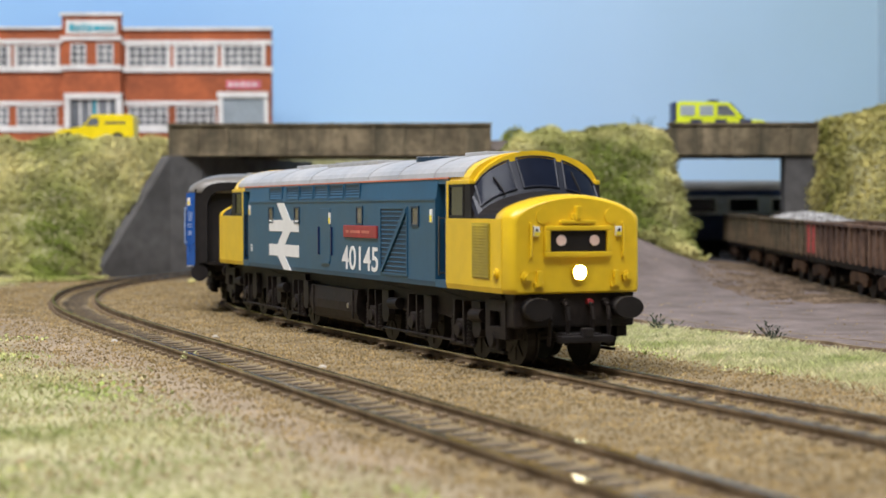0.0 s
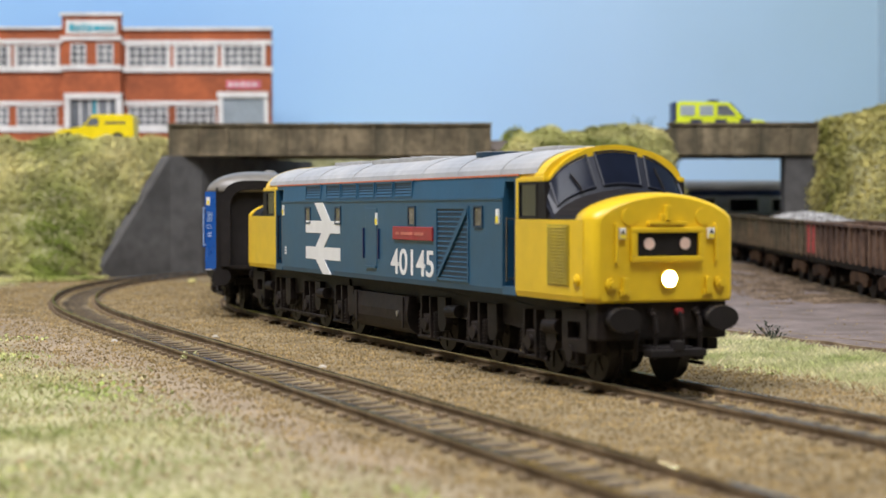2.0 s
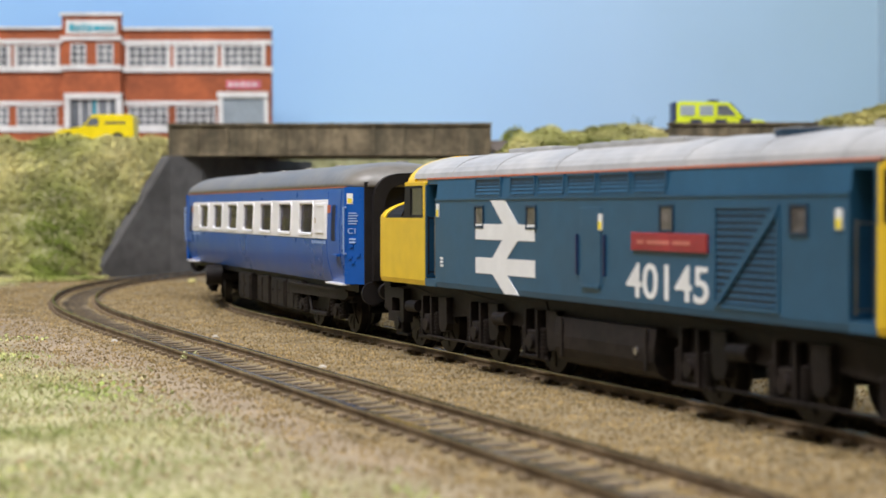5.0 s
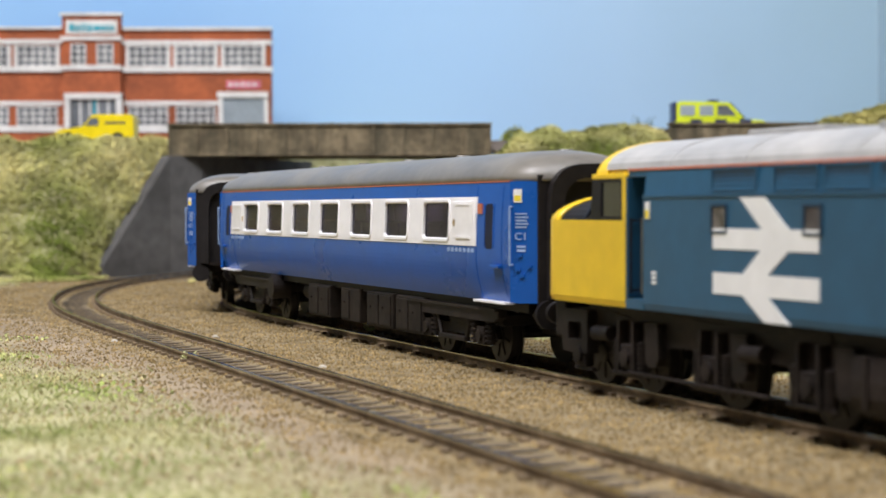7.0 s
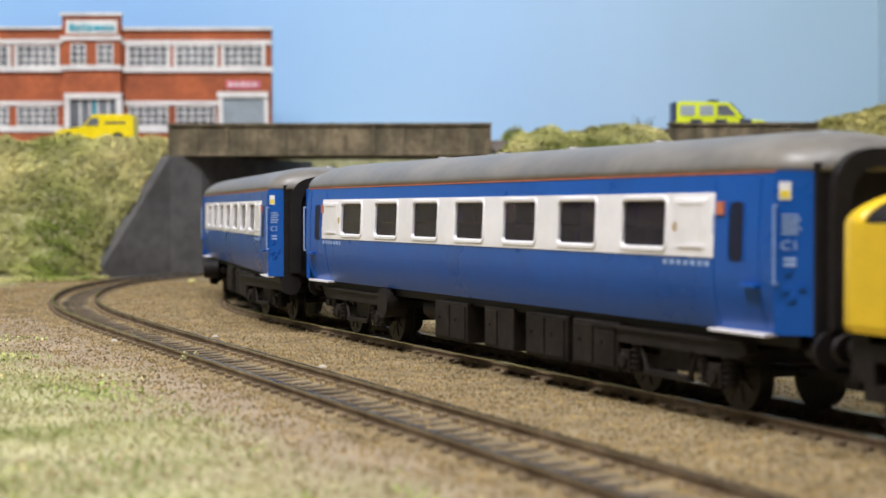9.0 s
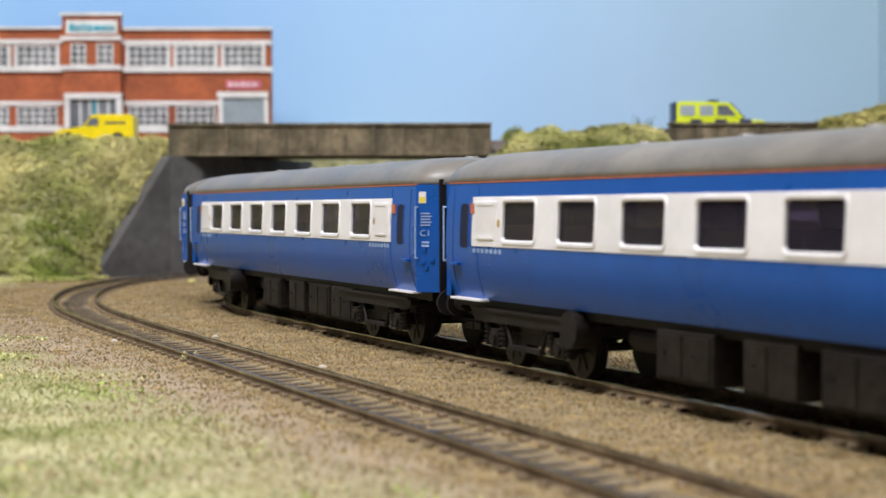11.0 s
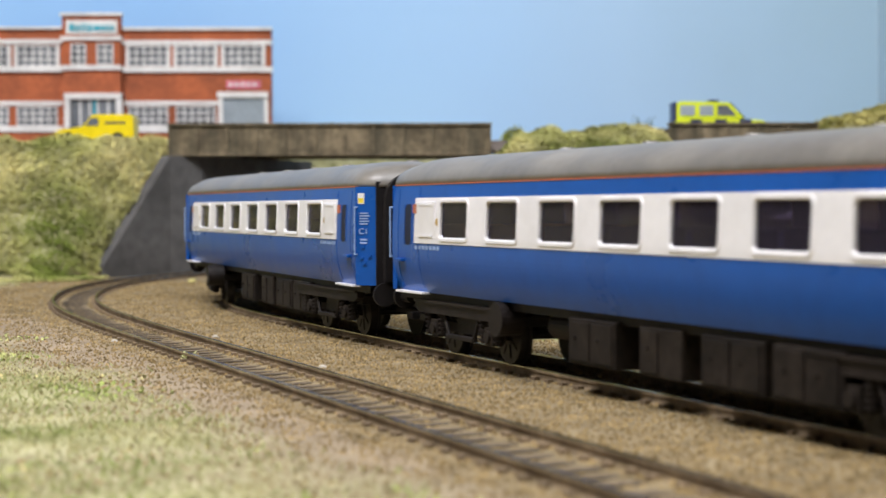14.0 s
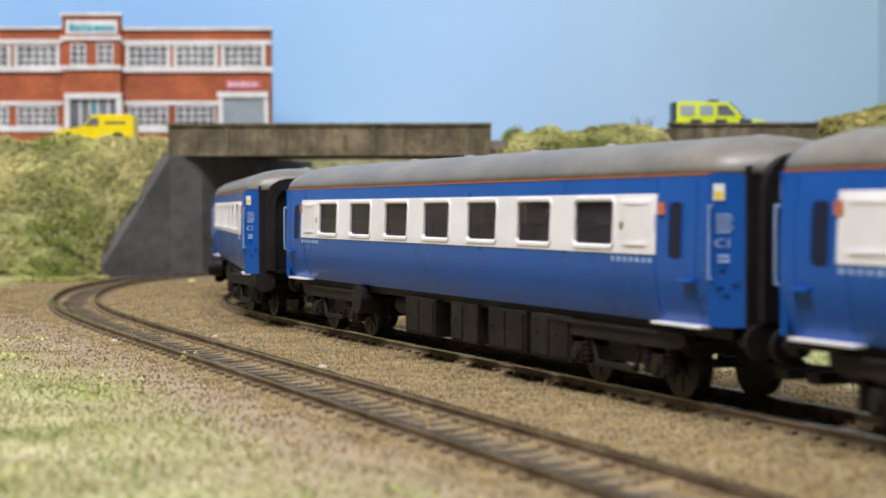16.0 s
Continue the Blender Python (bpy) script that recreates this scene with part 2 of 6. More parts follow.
def streaked_concrete():
    """Brown-grey cast concrete with rain streaks running down it and mossy blotches."""
    m = material("weathered_concrete", (0.13, 0.10, 0.056), 0.85, spread=0.28, scale=55, second=(0.23, 0.18, 0.11), amount=0.5, bump=0.4, piece=0.14)
    nt = m.node_tree
    b = nt.nodes["Principled BSDF"]
    base = b.inputs["Base Color"].links[0].from_socket
    co = nt.nodes.new("ShaderNodeTexCoord")
    mp = nt.nodes.new("ShaderNodeMapping")
    mp.inputs["Scale"].default_value = (1.0, 1.0, 0.08)
    nt.links.new(co.outputs["Object"], mp.inputs["Vector"])
    n = nt.nodes.new("ShaderNodeTexNoise")
    n.inputs["Scale"].default_value, n.inputs["Detail"].default_value = 170.0, 4.0
    nt.links.new(mp.outputs["Vector"], n.inputs["Vector"])
    r = nt.nodes.new("ShaderNodeMapRange")
    r.inputs["From Min"].default_value, r.inputs["From Max"].default_value = 0.45, 0.7
    r.inputs["To Max"].default_value = 0.7
    nt.links.new(n.outputs["Fac"], r.inputs["Value"])
    mix = nt.nodes.new("ShaderNodeMix")
    mix.data_type = "RGBA"
    mix.inputs["B"].default_value = (0.055, 0.05, 0.03, 1)
    nt.links.new(r.outputs["Result"], mix.inputs["Factor"])
    nt.links.new(base, mix.inputs["A"])
    nt.links.new(mix.outputs["Result"], b.inputs["Base Color"])
    return m


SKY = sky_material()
CONCRETE = streaked_concrete()

# ---- mesh helpers (all lengths in mm) ----
def part(name, bm, mat, parent=None, label="", smooth=False):
    """Links a bmesh as one mesh object, under a thing or a part where one is given."""
    bmesh.ops.scale(bm, vec=(MM, MM, MM), verts=bm.verts)
    bmesh.ops.recalc_face_normals(bm, faces=bm.faces)
    me = bpy.data.meshes.new(name)
    bm.to_mesh(me)
    bm.free()
    for p in me.polygons:
        p.use_smooth = smooth
    me.materials.append(mat)
    ob = new(name, me)
    ob.parent = parent
    if label:
        tagged(ob, label)
    return ob


def thing(name, label, category, group="", kind=""):
    """An empty at a thing's base, which its parts hang from."""
    return tagged(new(name), label, category, group, kind)


def box(bm, x0, x1, y0, y1, z0, z1, bevel=0.0):
    r = bmesh.ops.create_cube(bm, size=1.0)
    vs = r["verts"]
    for v in vs:
        v.co = Vector(((x0 + x1) / 2 + v.co.x * (x1 - x0), (y0 + y1) / 2 + v.co.y * (y1 - y0), (z0 + z1) / 2 + v.co.z * (z1 - z0)))
    if bevel:
        es = list({e for v in vs for e in v.link_edges})
        bmesh.ops.bevel(bm, geom=es, offset=bevel, segments=2, affect="EDGES", profile=0.6)
    return bm


def rod(bm, a, b, r, r2=None, n=10):
    """A round bar from a to b."""
    a, b = Vector(a), Vector(b)
    m = Matrix.Translation((a + b) / 2) @ (b - a).to_track_quat("Z", "Y").to_matrix().to_4x4()
    bmesh.ops.create_cone(bm, cap_ends=True, segments=n, radius1=r, radius2=r if r2 is None else r2, depth=(b - a).length, matrix=m)
    return bm


def prism(bm, outline, lo, hi, axis="x"):
    """A closed outline pushed from lo to hi along an axis; outline in the other two axes, in order."""
    def at(u, v, w):
        return {"x": (w, u, v), "y": (u, w, v), "z": (u, v, w)}[axis]
    a = [bm.verts.new(at(u, v, lo)) for u, v in outline]
    b = [bm.verts.new(at(u, v, hi)) for u, v in outline]
    bm.faces.new(a), bm.faces.new(b[::-1])
    for i in range(len(a)):
        j = (i + 1) % len(a)
        bm.faces.new((a[i], b[i], b[j], a[j]))
    return bm


def loft(bm, rings, caps=True):
    """A skin over rings of equally many points."""
    vs = [[bm.verts.new(p) for p in ring] for ring in rings]
    for a, b in zip(vs, vs[1:]):
        for i in range(len(a)):
            j = (i + 1) % len(a)
            bm.faces.new((a[i], a[j], b[j], b[i]))
    if caps:
        bm.faces.new(vs[0][::-1]), bm.faces.new(vs[-1])
    return bm


def fresh():
    return bmesh.new()


# ---- the line of the tracks ----
HEADING = radians(112.34)
SPACING = 64.0


def track_line(off, bends):
    """Points every millimetre along a track off mm from the front one: distance, x, y, heading. bends: where each curvature begins."""
    d = Vector((math.cos(HEADING), math.sin(HEADING)))
    side = Vector((d.y, -d.x))
    p = side * 114.6
    p = p - d * (p.y / d.y) + side * off - d * 700
    a, rows = HEADING, []
    for i in range(3100):
        s = i - 700.0
        rows.append((s, p.x, p.y, a))
        a -= ([0.0] + [k for start, k in bends if s >= start])[-1]
        p = p + Vector((math.cos(a), math.sin(a)))
    return np.array(rows)


FRONT_LINE = track_line(0.0, ((576, 0.00048), (666, 0.00133), (846, 0.00173), (936, 0.00199)))
TRAIN_LINE = track_line(SPACING, ((540, 0.00023), (600, 0.00077), (660, 0.00264), (720, 0.00222), (780, 0.00234), (840, 0.00192)))


def on_line(line, s):
    return [float(np.interp(s, line[:, 0], line[:, i])) for i in (1, 2, 3)]


# ---- ground ----
RAIL_TOP_Z = 1.15      # height of the rail heads
GROUND = RAIL_TOP_Z - 3.3


def smooth(a, b, x):
    if a > b:
        return 1.0 - smooth(b, a, x)
    t = min(1.0, max(0.0, (x - a) / (b - a)))
    return t * t * (3 - 2 * t)


def rough_noise(x, y, size):
    return noise.noise(Vector((x / size, y / size, 0.37)))


def across(x, y):
    """Distance to the right of the straight's origin, square to it."""
    return x * math.sin(HEADING) - y * math.cos(HEADING)


def distance_grid():
    """Distance from the middle of the nearer track on a 5 mm grid."""
    gx, gy = np.arange(-900, 1005, 5.0), np.arange(-600, 1605, 5.0)
    best = np.full((len(gy), len(gx)), 1e9)
    for line in (FRONT_LINE[:1900:6], TRAIN_LINE[::6]):
        for _, x, y, _a in line:
            i0, i1 = max(0, int((x - 70 + 900) / 5)), min(len(gx), int((x + 70 + 900) / 5) + 1)
            j0, j1 = max(0, int((y - 70 + 600) / 5)), min(len(gy), int((y + 70 + 600) / 5) + 1)
            if i1 > i0 and j1 > j0:
                d = np.hypot(gx[None, i0:i1] - x, gy[j0:j1, None] - y)
                best[j0:j1, i0:i1] = np.minimum(best[j0:j1, i0:i1], d)
    return np.minimum(best, 70.0)


TRACK_DISTANCE = distance_grid()


def off_track(x, y):
    """Distance from the middle of the nearer track, 70 at most."""
    u, v = (x + 900) / 5, (y + 600) / 5
    i, j = min(max(int(u), 0), TRACK_DISTANCE.shape[1] - 2), min(max(int(v), 0), TRACK_DISTANCE.shape[0] - 2)
    f, g = u - i, v - j
    t = TRACK_DISTANCE
    return float((t[j, i] * (1 - f) + t[j, i + 1] * f) * (1 - g) + (t[j + 1, i] * (1 - f) + t[j + 1, i + 1] * f) * g)


def left_hill(x, y):
    f = 950 + 0.10 * (x + 260) + 12 * rough_noise(x, y, 60)
    side = smooth(-160, -172, x - 0.54 * (y - 1026)) if y > 1016 else smooth(-166, -178, x - 0.94 * (y - 1016))
    return side * (80 + 3 * rough_noise(x, y, 30)) * smooth(f, f + 88, y)


def mid_hill(x, y):
    f = 985 + 12 * rough_noise(x, y, 50)
    side = smooth(14, 46, x) * smooth(151, 130, x - 0.05 * (1020 - y) + 9 * rough_noise(x, y, 34))
    return side * (84 + 4 * rough_noise(x, y, 22)) * smooth(f - 45, f + 35, y) * smooth(1122, 1100, y)


def right_hill(x, y):
    side = smooth(217, 236, x + 5 * rough_noise(x, y, 30))
    return side * (85 + 13 * smooth(235, 300, x)) * smooth(860, 1010, y + 0.3 * (x - 230)) * smooth(1114, 1092, y)


def mound(x, y):
    return 26 * math.exp(-(((x - 96) / 44) ** 2 + ((y - 960) / 62) ** 2))


def hill(x, y):
    return max(left_hill(x, y), mid_hill(x, y), right_hill(x, y))


def ground_z(x, y):
    z = GROUND + max(hill(x, y), mound(x, y))
    z += 7.5 * smooth(700, 1150, y) * smooth(120, 165, x) * smooth(1205, 1168, y)
    d = off_track(x, y)
    z += 0.45 + 0.65 * smooth(4.6, 8.0, d + 1.6 * rough_noise(x, y, 8)) - 0.25 * smooth(9.5, 11.5, d) * smooth(18, 15, d) + 0.2 * rough_noise(x, y, 6) * smooth(20, 12, d) + (0.9 * rough_noise(x, y, 45) + 0.3 * rough_noise(x, y, 9)) * smooth(13, 30, d)
    return z


def grassy(x, y):
    """How thickly grass covers the ground: 0 bare, 1 thick."""
    n = across(x, y) + 12 * rough_noise(x, y, 38) + 5 * rough_noise(x, y, 13)
    front = smooth(93, 58, n + 0.045 * (y - 300)) * smooth(1.0, 0.45, abs(rough_noise(x, y, 70)) * 1.3) * (0.72 + 0.28 * smooth(-0.35, 0.05, rough_noise(x + 300, y, 24)))
    d = off_track(x, y)
    left = smooth(42, 78, d + 8 * rough_noise(x, y, 26)) if y > 560 and x < -120 else 0.0
    belt = smooth(214, 240, n * 0.5 + across(x, y) * 0.5) * smooth(284, 272, across(x, y) - 4 * rough_noise(x, y, 20)) if y < 760 and x > -20 else 0.0
    return max(front, left * 0.9, belt, 1.0 if hill(x, y) > 8 else 0.0)


def sandy(x, y):
    """The finer, paler sand in front of the front track."""
    return smooth(101, 92, across(x, y) + 5 * rough_noise(x, y, 18)) if y < 620 else 0.0


def yard(x, y):
    n = across(x, y)
    return smooth(278, 292, n + 3 * rough_noise(x, y, 20)) * (1.0 if x > -10 and hill(x, y) < 6 else 0.0)


def build_ground():
    xs = np.concatenate([np.linspace(-900, -400, 12)[:-1], np.linspace(-400, 400, 190), np.linspace(400, 1000, 14)[1:]])
    ys = np.concatenate([np.linspace(-600, 130, 14)[:-1], np.linspace(130, 1170, 240), np.linspace(1170, 1560, 18)[1:]])
    verts = [(x * MM, y * MM, ground_z(x, y) * MM) for y in ys for x in xs]
    w = len(xs)
    faces = [(j * w + i, j * w + i + 1, (j + 1) * w + i + 1, (j + 1) * w + i) for j in range(len(ys) - 1) for i in range(w - 1)]
    me = bpy.data.meshes.new("ground")
    me.from_pydata(verts, [], faces)
    for p in me.polygons:
        p.use_smooth = True
    for name, f in (("sand_cover", sandy), ("grass_cover", grassy), ("yard_cover", yard)):
        at = me.attributes.new(name, "FLOAT", "POINT")
        at.data.foreach_set("value", [f(x, y) for y in ys for x in xs])
    me.materials.append(GROUND_MAT)
    return tagged(new("ground", me), "tan ballast ground with grassy patches, rising to hills", "ground", kind="structure")


build_ground()


def scatter(name, label, mat, rows, shape, category):
    """Many tiny pieces as one object; rows of (x, y, z, size, turn, lean)."""
    verts, faces = [], []
    for x, y, z, size, turn, lean in rows:
        k = len(verts)
        vs, fs = shape(size, lean)
        c, s = math.cos(turn), math.sin(turn)
        verts += [((x + a * c - b * s) * MM, (y + a * s + b * c) * MM, (z + h) * MM) for a, b, h in vs]
        faces += [tuple(k + i for i in f) for f in fs]
    me = bpy.data.meshes.new(name)
    me.from_pydata(verts, [], faces)
    me.materials.append(mat)
    return tagged(new(name, me), label, category, kind="stuff")


def grain(size, lean):
    a, b, h = size * 0.6, size * (0.4 + 0.2 * lean), size * 0.55
    return [(-a, -b, -0.3), (a, -b * 0.7, -0.3), (0.1 * a, b, -0.3), (0.15 * a, 0.1 * b, h), (-0.5 * a, 0.3 * b, h * 0.7)], [(0, 1, 3), (1, 2, 3), (2, 4, 3), (2, 0, 4), (0, 3, 4)]


def blade(size, lean):
    w = 0.03 + 0.012 * size
    return [(-w, 0, -0.4), (w, 0, -0.4), (w * 0.5, lean * size * 0.5, size * 0.6), (0, lean * size * 1.2, size * 0.95)], [(0, 1, 2), (0, 2, 3)]


def leaf(size, lean):
    return ([(-size * 0.5, 0, 0), (0, -size * 0.35, size * 0.3 * lean), (size * 0.5, 0, size * 0.2), (0, size * 0.4, size * 0.5 - size * 0.3 * lean), (0.1 * size, 0, size * 0.55)],
            [(0, 1, 4), (1, 2, 4), (2, 3, 4), (3, 0, 4)])


def strew(count, x0, x1, y0, y1, keep, size, lift=0.0):
    rows = []
    for _ in range(count):
        # denser towards the front, where the view is closest
        u = random.random()
        y = y0 + (y1 - y0) * u ** 1.35
        x = random.uniform(x0, x1)
        if abs(x) > 0.30 * y + 25 or random.random() > keep(x, y):
            continue
        rows.append((x, y, ground_z(x, y) + lift * random.random(), random.uniform(*size), random.uniform(0, 6.28), random.uniform(-1, 1)))
    return rows


def bare(x, y):
    d = off_track(x, y)
    if d < 5.5:
        return 0.3
    return (1.0 - 0.85 * grassy(x, y)) * (1.0 - 0.35 * sandy(x, y)) * (0.02 if yard(x, y) > 0.3 else 1.0)


scatter("ballast_grains", "loose tan ballast grains strewn beside the tracks", GRAIN,
        strew(230000, -230, 160, 190, 930, bare, (0.3, 0.95)), grain, "ballast")
scatter("grass", "short yellow-green static grass on the bare ground", GRASS,
        strew(280000, -260, 200, 150, 960, lambda x, y: grassy(x, y) ** 1.5 * (0.0 if hill(x, y) > 8 else 1.0) * (0.5 if across(x, y) > 190 else 1.0), (0.6, 1.7)), blade, "grass")
scatter("grass", "long pale green grass belt beside the track", GRASS_GREEN,
        strew(230000, 10, 200, 300, 760, lambda x, y: grassy(x, y) ** 2 if across(x, y) > 190 else 0.0, (0.8, 2.5)), blade, "grass")


def mossy(x, y, at):
    f = grassy(x, y) if hill(x, y) < 8 and off_track(x, y) > 24 else 0.0
    return f * smooth(-0.05, 0.35, noise.noise(Vector((x / 34, y / 34, at))) + 0.4 * noise.noise(Vector((x / 8, y / 8, at))))


scatter("ground_scatter", "soft lime-green foam scatter in patches", MOSS,
        strew(170000, -260, 200, 150, 960, lambda x, y: mossy(x, y, 2.5), (0.5, 1.3), 0.6), leaf, "scatter")
scatter("ground_scatter", "olive-brown foam scatter in patches", MOSS_BROWN,
        strew(90000, -260, 200, 150, 960, lambda x, y: 0.8 * mossy(x, y, 7.5), (0.4, 1.1), 0.4), leaf, "scatter")


def before_wing_wall(x, y):
    """True on the track's side of the west abutment and its wing wall."""
    return x < 0 and y < 1032 and x > -196 + (y - 980) * 0.96 - 4.0


def hillside(count, x0, x1, y0, y1, size):
    rows = []
    for _ in range(count):
        x, y = random.uniform(x0, x1), random.uniform(y0, y1)
        hgt = hill(x, y)
        if hgt < 2:
            continue
        gx, gy = (hill(x + 2, y) - hill(x - 2, y)) / 4, (hill(x, y + 2) - hill(x, y - 2)) / 4
        steep = math.sqrt(1 + gx * gx + gy * gy)
        if random.random() > steep / 3.2 or steep < 1.3 and y > 1068 and random.random() > 0.3:
            continue
        nrm = Vector((-gx, -gy, 1.0)).normalized()
        b = max(0.0, 0.45 + noise.noise(Vector((x / 10, y / 10, hgt / 10)))) + max(0.0, 1.3 * noise.noise(Vector((x / 24, y / 24, hgt / 24 + 3))))
        out = random.random() ** 0.6 * b * (4.0 if hgt > 70 else 7.0)
        p = Vector((x, y, ground_z(x, y))) + nrm * out
        if before_wing_wall(p.x, p.y):
            continue
        s = random.uniform(*size)
        rows.append((p.x, p.y, p.z - s * 0.2, s, random.uniform(0, 6.28), random.uniform(-1, 1)))
    return rows


scatter("hillside_foliage", "olive and yellow-green scatter foliage on the embankment", FOLIAGE, hillside(190000, -400, -150, 930, 1075, (0.8, 2.2)), leaf, "foliage")
scatter("hillside_foliage", "olive and yellow-green scatter foliage between the bridges", FOLIAGE, hillside(130000, 14, 160, 925, 1075, (0.8, 2.2)), leaf, "foliage")
scatter("hillside_foliage", "olive and yellow-green scatter foliage beside the bridge", FOLIAGE_DARK, hillside(110000, 208, 345, 850, 1075, (0.9, 2.4)), leaf, "foliage")


scatter("hillside_foliage", "low green and straw tufts at the embankment foot", FOLIAGE,
        strew(26000, -330, -135, 915, 966, lambda x, y: 1.0 if hill(x, y) < 8 and off_track(x, y) > 30 and rough_noise(x, y, 16) > -0.1 else 0.0, (1.0, 2.4), 1.2), leaf, "foliage")
scatter("siding_dirt", "brown dirt and debris along the siding", DIRT,
        strew(40000, 135, 240, 700, 1010, lambda x, y: (0.8 if x > 150 else 0.3) if hill(x, y) < 8 and rough_noise(x, y, 14) > -0.35 else 0.0, (0.6, 1.5)), grain, "dirt")


def build_track(name, line, s0, s1, label):
    track = thing(name, label, "railway track", kind="structure")
    for side, word in ((-1, "rail"), (1, "rail")):
        for prof, mat, nm in ((((-0.75, -2.6), (0.75, -2.6), (0.75, -2.2), (0.25, -1.9), (0.25, -0.9), (0.55, -0.7), (0.55, -0.25), (-0.55, -0.25),
                                (-0.55, -0.7), (-0.25, -0.9), (-0.25, -1.9), (-0.75, -2.2)), RAIL, "rail"),
                              (((-0.5, -0.25), (0.5, -0.25), (0.45, 0.0), (-0.45, 0.0)), RAIL_TOP, "rail_head")):
            bm = fresh()
            rings = []
            for s in np.arange(s0, s1, 8.0):
                x, y, a = on_line(line, s)
                rings.append([(x + (side * 8.8 + u) * math.sin(a), y - (side * 8.8 + u) * math.cos(a), v + RAIL_TOP_Z) for u, v in prof])
            loft(bm, rings)
            part(nm, bm, mat, track)
    bm = fresh()
    box(bm, -16.0, 16.0, -1.75, 1.75, -3.6, -2.5, 0.0)
    piece = part("sleeper", bm, SLEEPER, track)
    bm = fresh()
    for side in (-1, 1):
        for e in (-1, 1):
            box(bm, side * 8.8 + e * 1.5 - 0.7, side * 8.8 + e * 1.5 + 0.7, -1.0, 1.0, -2.6, -1.6, 0.0)
    chair = part("rail_chair", bm, CHAIR, track)
    first = True
    for s in np.arange(s0, s1, 7.4):
        x, y, a = on_line(line, s + random.uniform(-0.4, 0.4))
        m = Matrix.Translation((x * MM, y * MM, (RAIL_TOP_Z + random.uniform(-0.1, 0.05)) * MM)) @ Matrix.Rotation(a + math.pi / 2 + random.uniform(-0.03, 0.03), 4, "Z")
        for ob in (piece, chair):
            o = ob if first else ob.copy()
            if not first:
                scene.collection.objects.link(o)
            o.matrix_basis = m
        first = False
    return track


build_track("track_front", FRONT_LINE, 100.0, 1180.0, "weathered brown flat-bottom railway track with dark sleepers")
build_track("track_rear", TRAIN_LINE, -480.0, 1690.0, "weathered brown railway track that carries the train")

# ---- locomotive ----
def arch(half, low, top, n=16, power=2.05):
    """Right-to-left crown from (-half, low) over (0, top) to (half, low)."""
    pts = []
    for i in range(n + 1):
        a = math.pi * i / n
        c, s = math.cos(a), math.sin(a)
        y = -half * math.copysign(abs(c) ** (2 / power), c)
        pts.append((y, low + (top - low) * abs(s) ** (2 / power)))
    return pts


def lettering(word, x0, x1, z0, z1, y, thick=0.12, bold=0.02):
    """A word as a raised mesh filling a box on a side wall."""
    cu = bpy.data.curves.new("lettering", "FONT")
    cu.body, cu.size, cu.extrude, cu.offset = word, 1.0, 0.05, bold
    ob = bpy.data.objects.new("lettering", cu)
    scene.collection.objects.link(ob)
    me = bpy.data.meshes.new_from_object(ob.evaluated_get(bpy.context.evaluated_depsgraph_get()))
    bpy.data.objects.remove(ob)
    bm = bmesh.new()
    bm.from_mesh(me)
    xs, ys = [v.co.x for v in bm.verts], [v.co.y for v in bm.verts]
    for v in bm.verts:
        u = (v.co.x - min(xs)) / (max(xs) - min(xs))
        w = (v.co.y - min(ys)) / (max(ys) - min(ys))
        v.co = Vector((x0 + u * (x1 - x0), y - thick * (1 if v.co.z > 0 else 0), z0 + w * (z1 - z0)))
    return bm


def frame_ring(bm, x0, x1, z0, z1, y0, y1, wide):
    """A rectangular frame standing on a side wall."""
    rings = []
    for k in range(4):
        lo, hi = k in (0, 3), k < 2
        ox, oz = x0 if lo else x1, z0 if hi else z1
        ix, iz = ox + (wide if lo else -wide), oz + (wide if hi else -wide)
        rings.append([(ox, y0, oz), (ox, y1, oz), (ix, y1, iz), (ix, y0, iz)])
    made = [[bm.verts.new(q) for q in r] for r in rings]
    for k in range(4):
        a, b = made[k], made[(k + 1) % 4]
        for i in range(4):
            j = (i + 1) % 4
            bm.faces.new((a[i], a[j], b[j], b[i]))


def build_wheelset(x, r, parent):
    bm = fresh()
    rod(bm, (0, -8.6, 0), (0, 8.6, 0), 1.0)
    for s in (-1, 1):
        rod(bm, (0, s * 7.3, 0), (0, s * 9.7, 0), r, n=28)
        rod(bm, (0, s * 6.9, 0), (0, s * 7.4, 0), r + 0.7, n=28)
        rod(bm, (0, s * 9.6, 0), (0, s * 10.1, 0), r * 0.3, n=12)
        for k in range(8):
            a = k * math.pi / 4
            rod(bm, (r * 0.3 * math.cos(a), s * 9.75, r * 0.3 * math.sin(a)), (r * 0.8 * math.cos(a), s * 9.75, r * 0.8 * math.sin(a)), 0.28, n=5)
    w = part("wheelset", bm, WHEEL, parent)
    w.location = (x * MM, 0, r * MM)
    return (w, x, r)


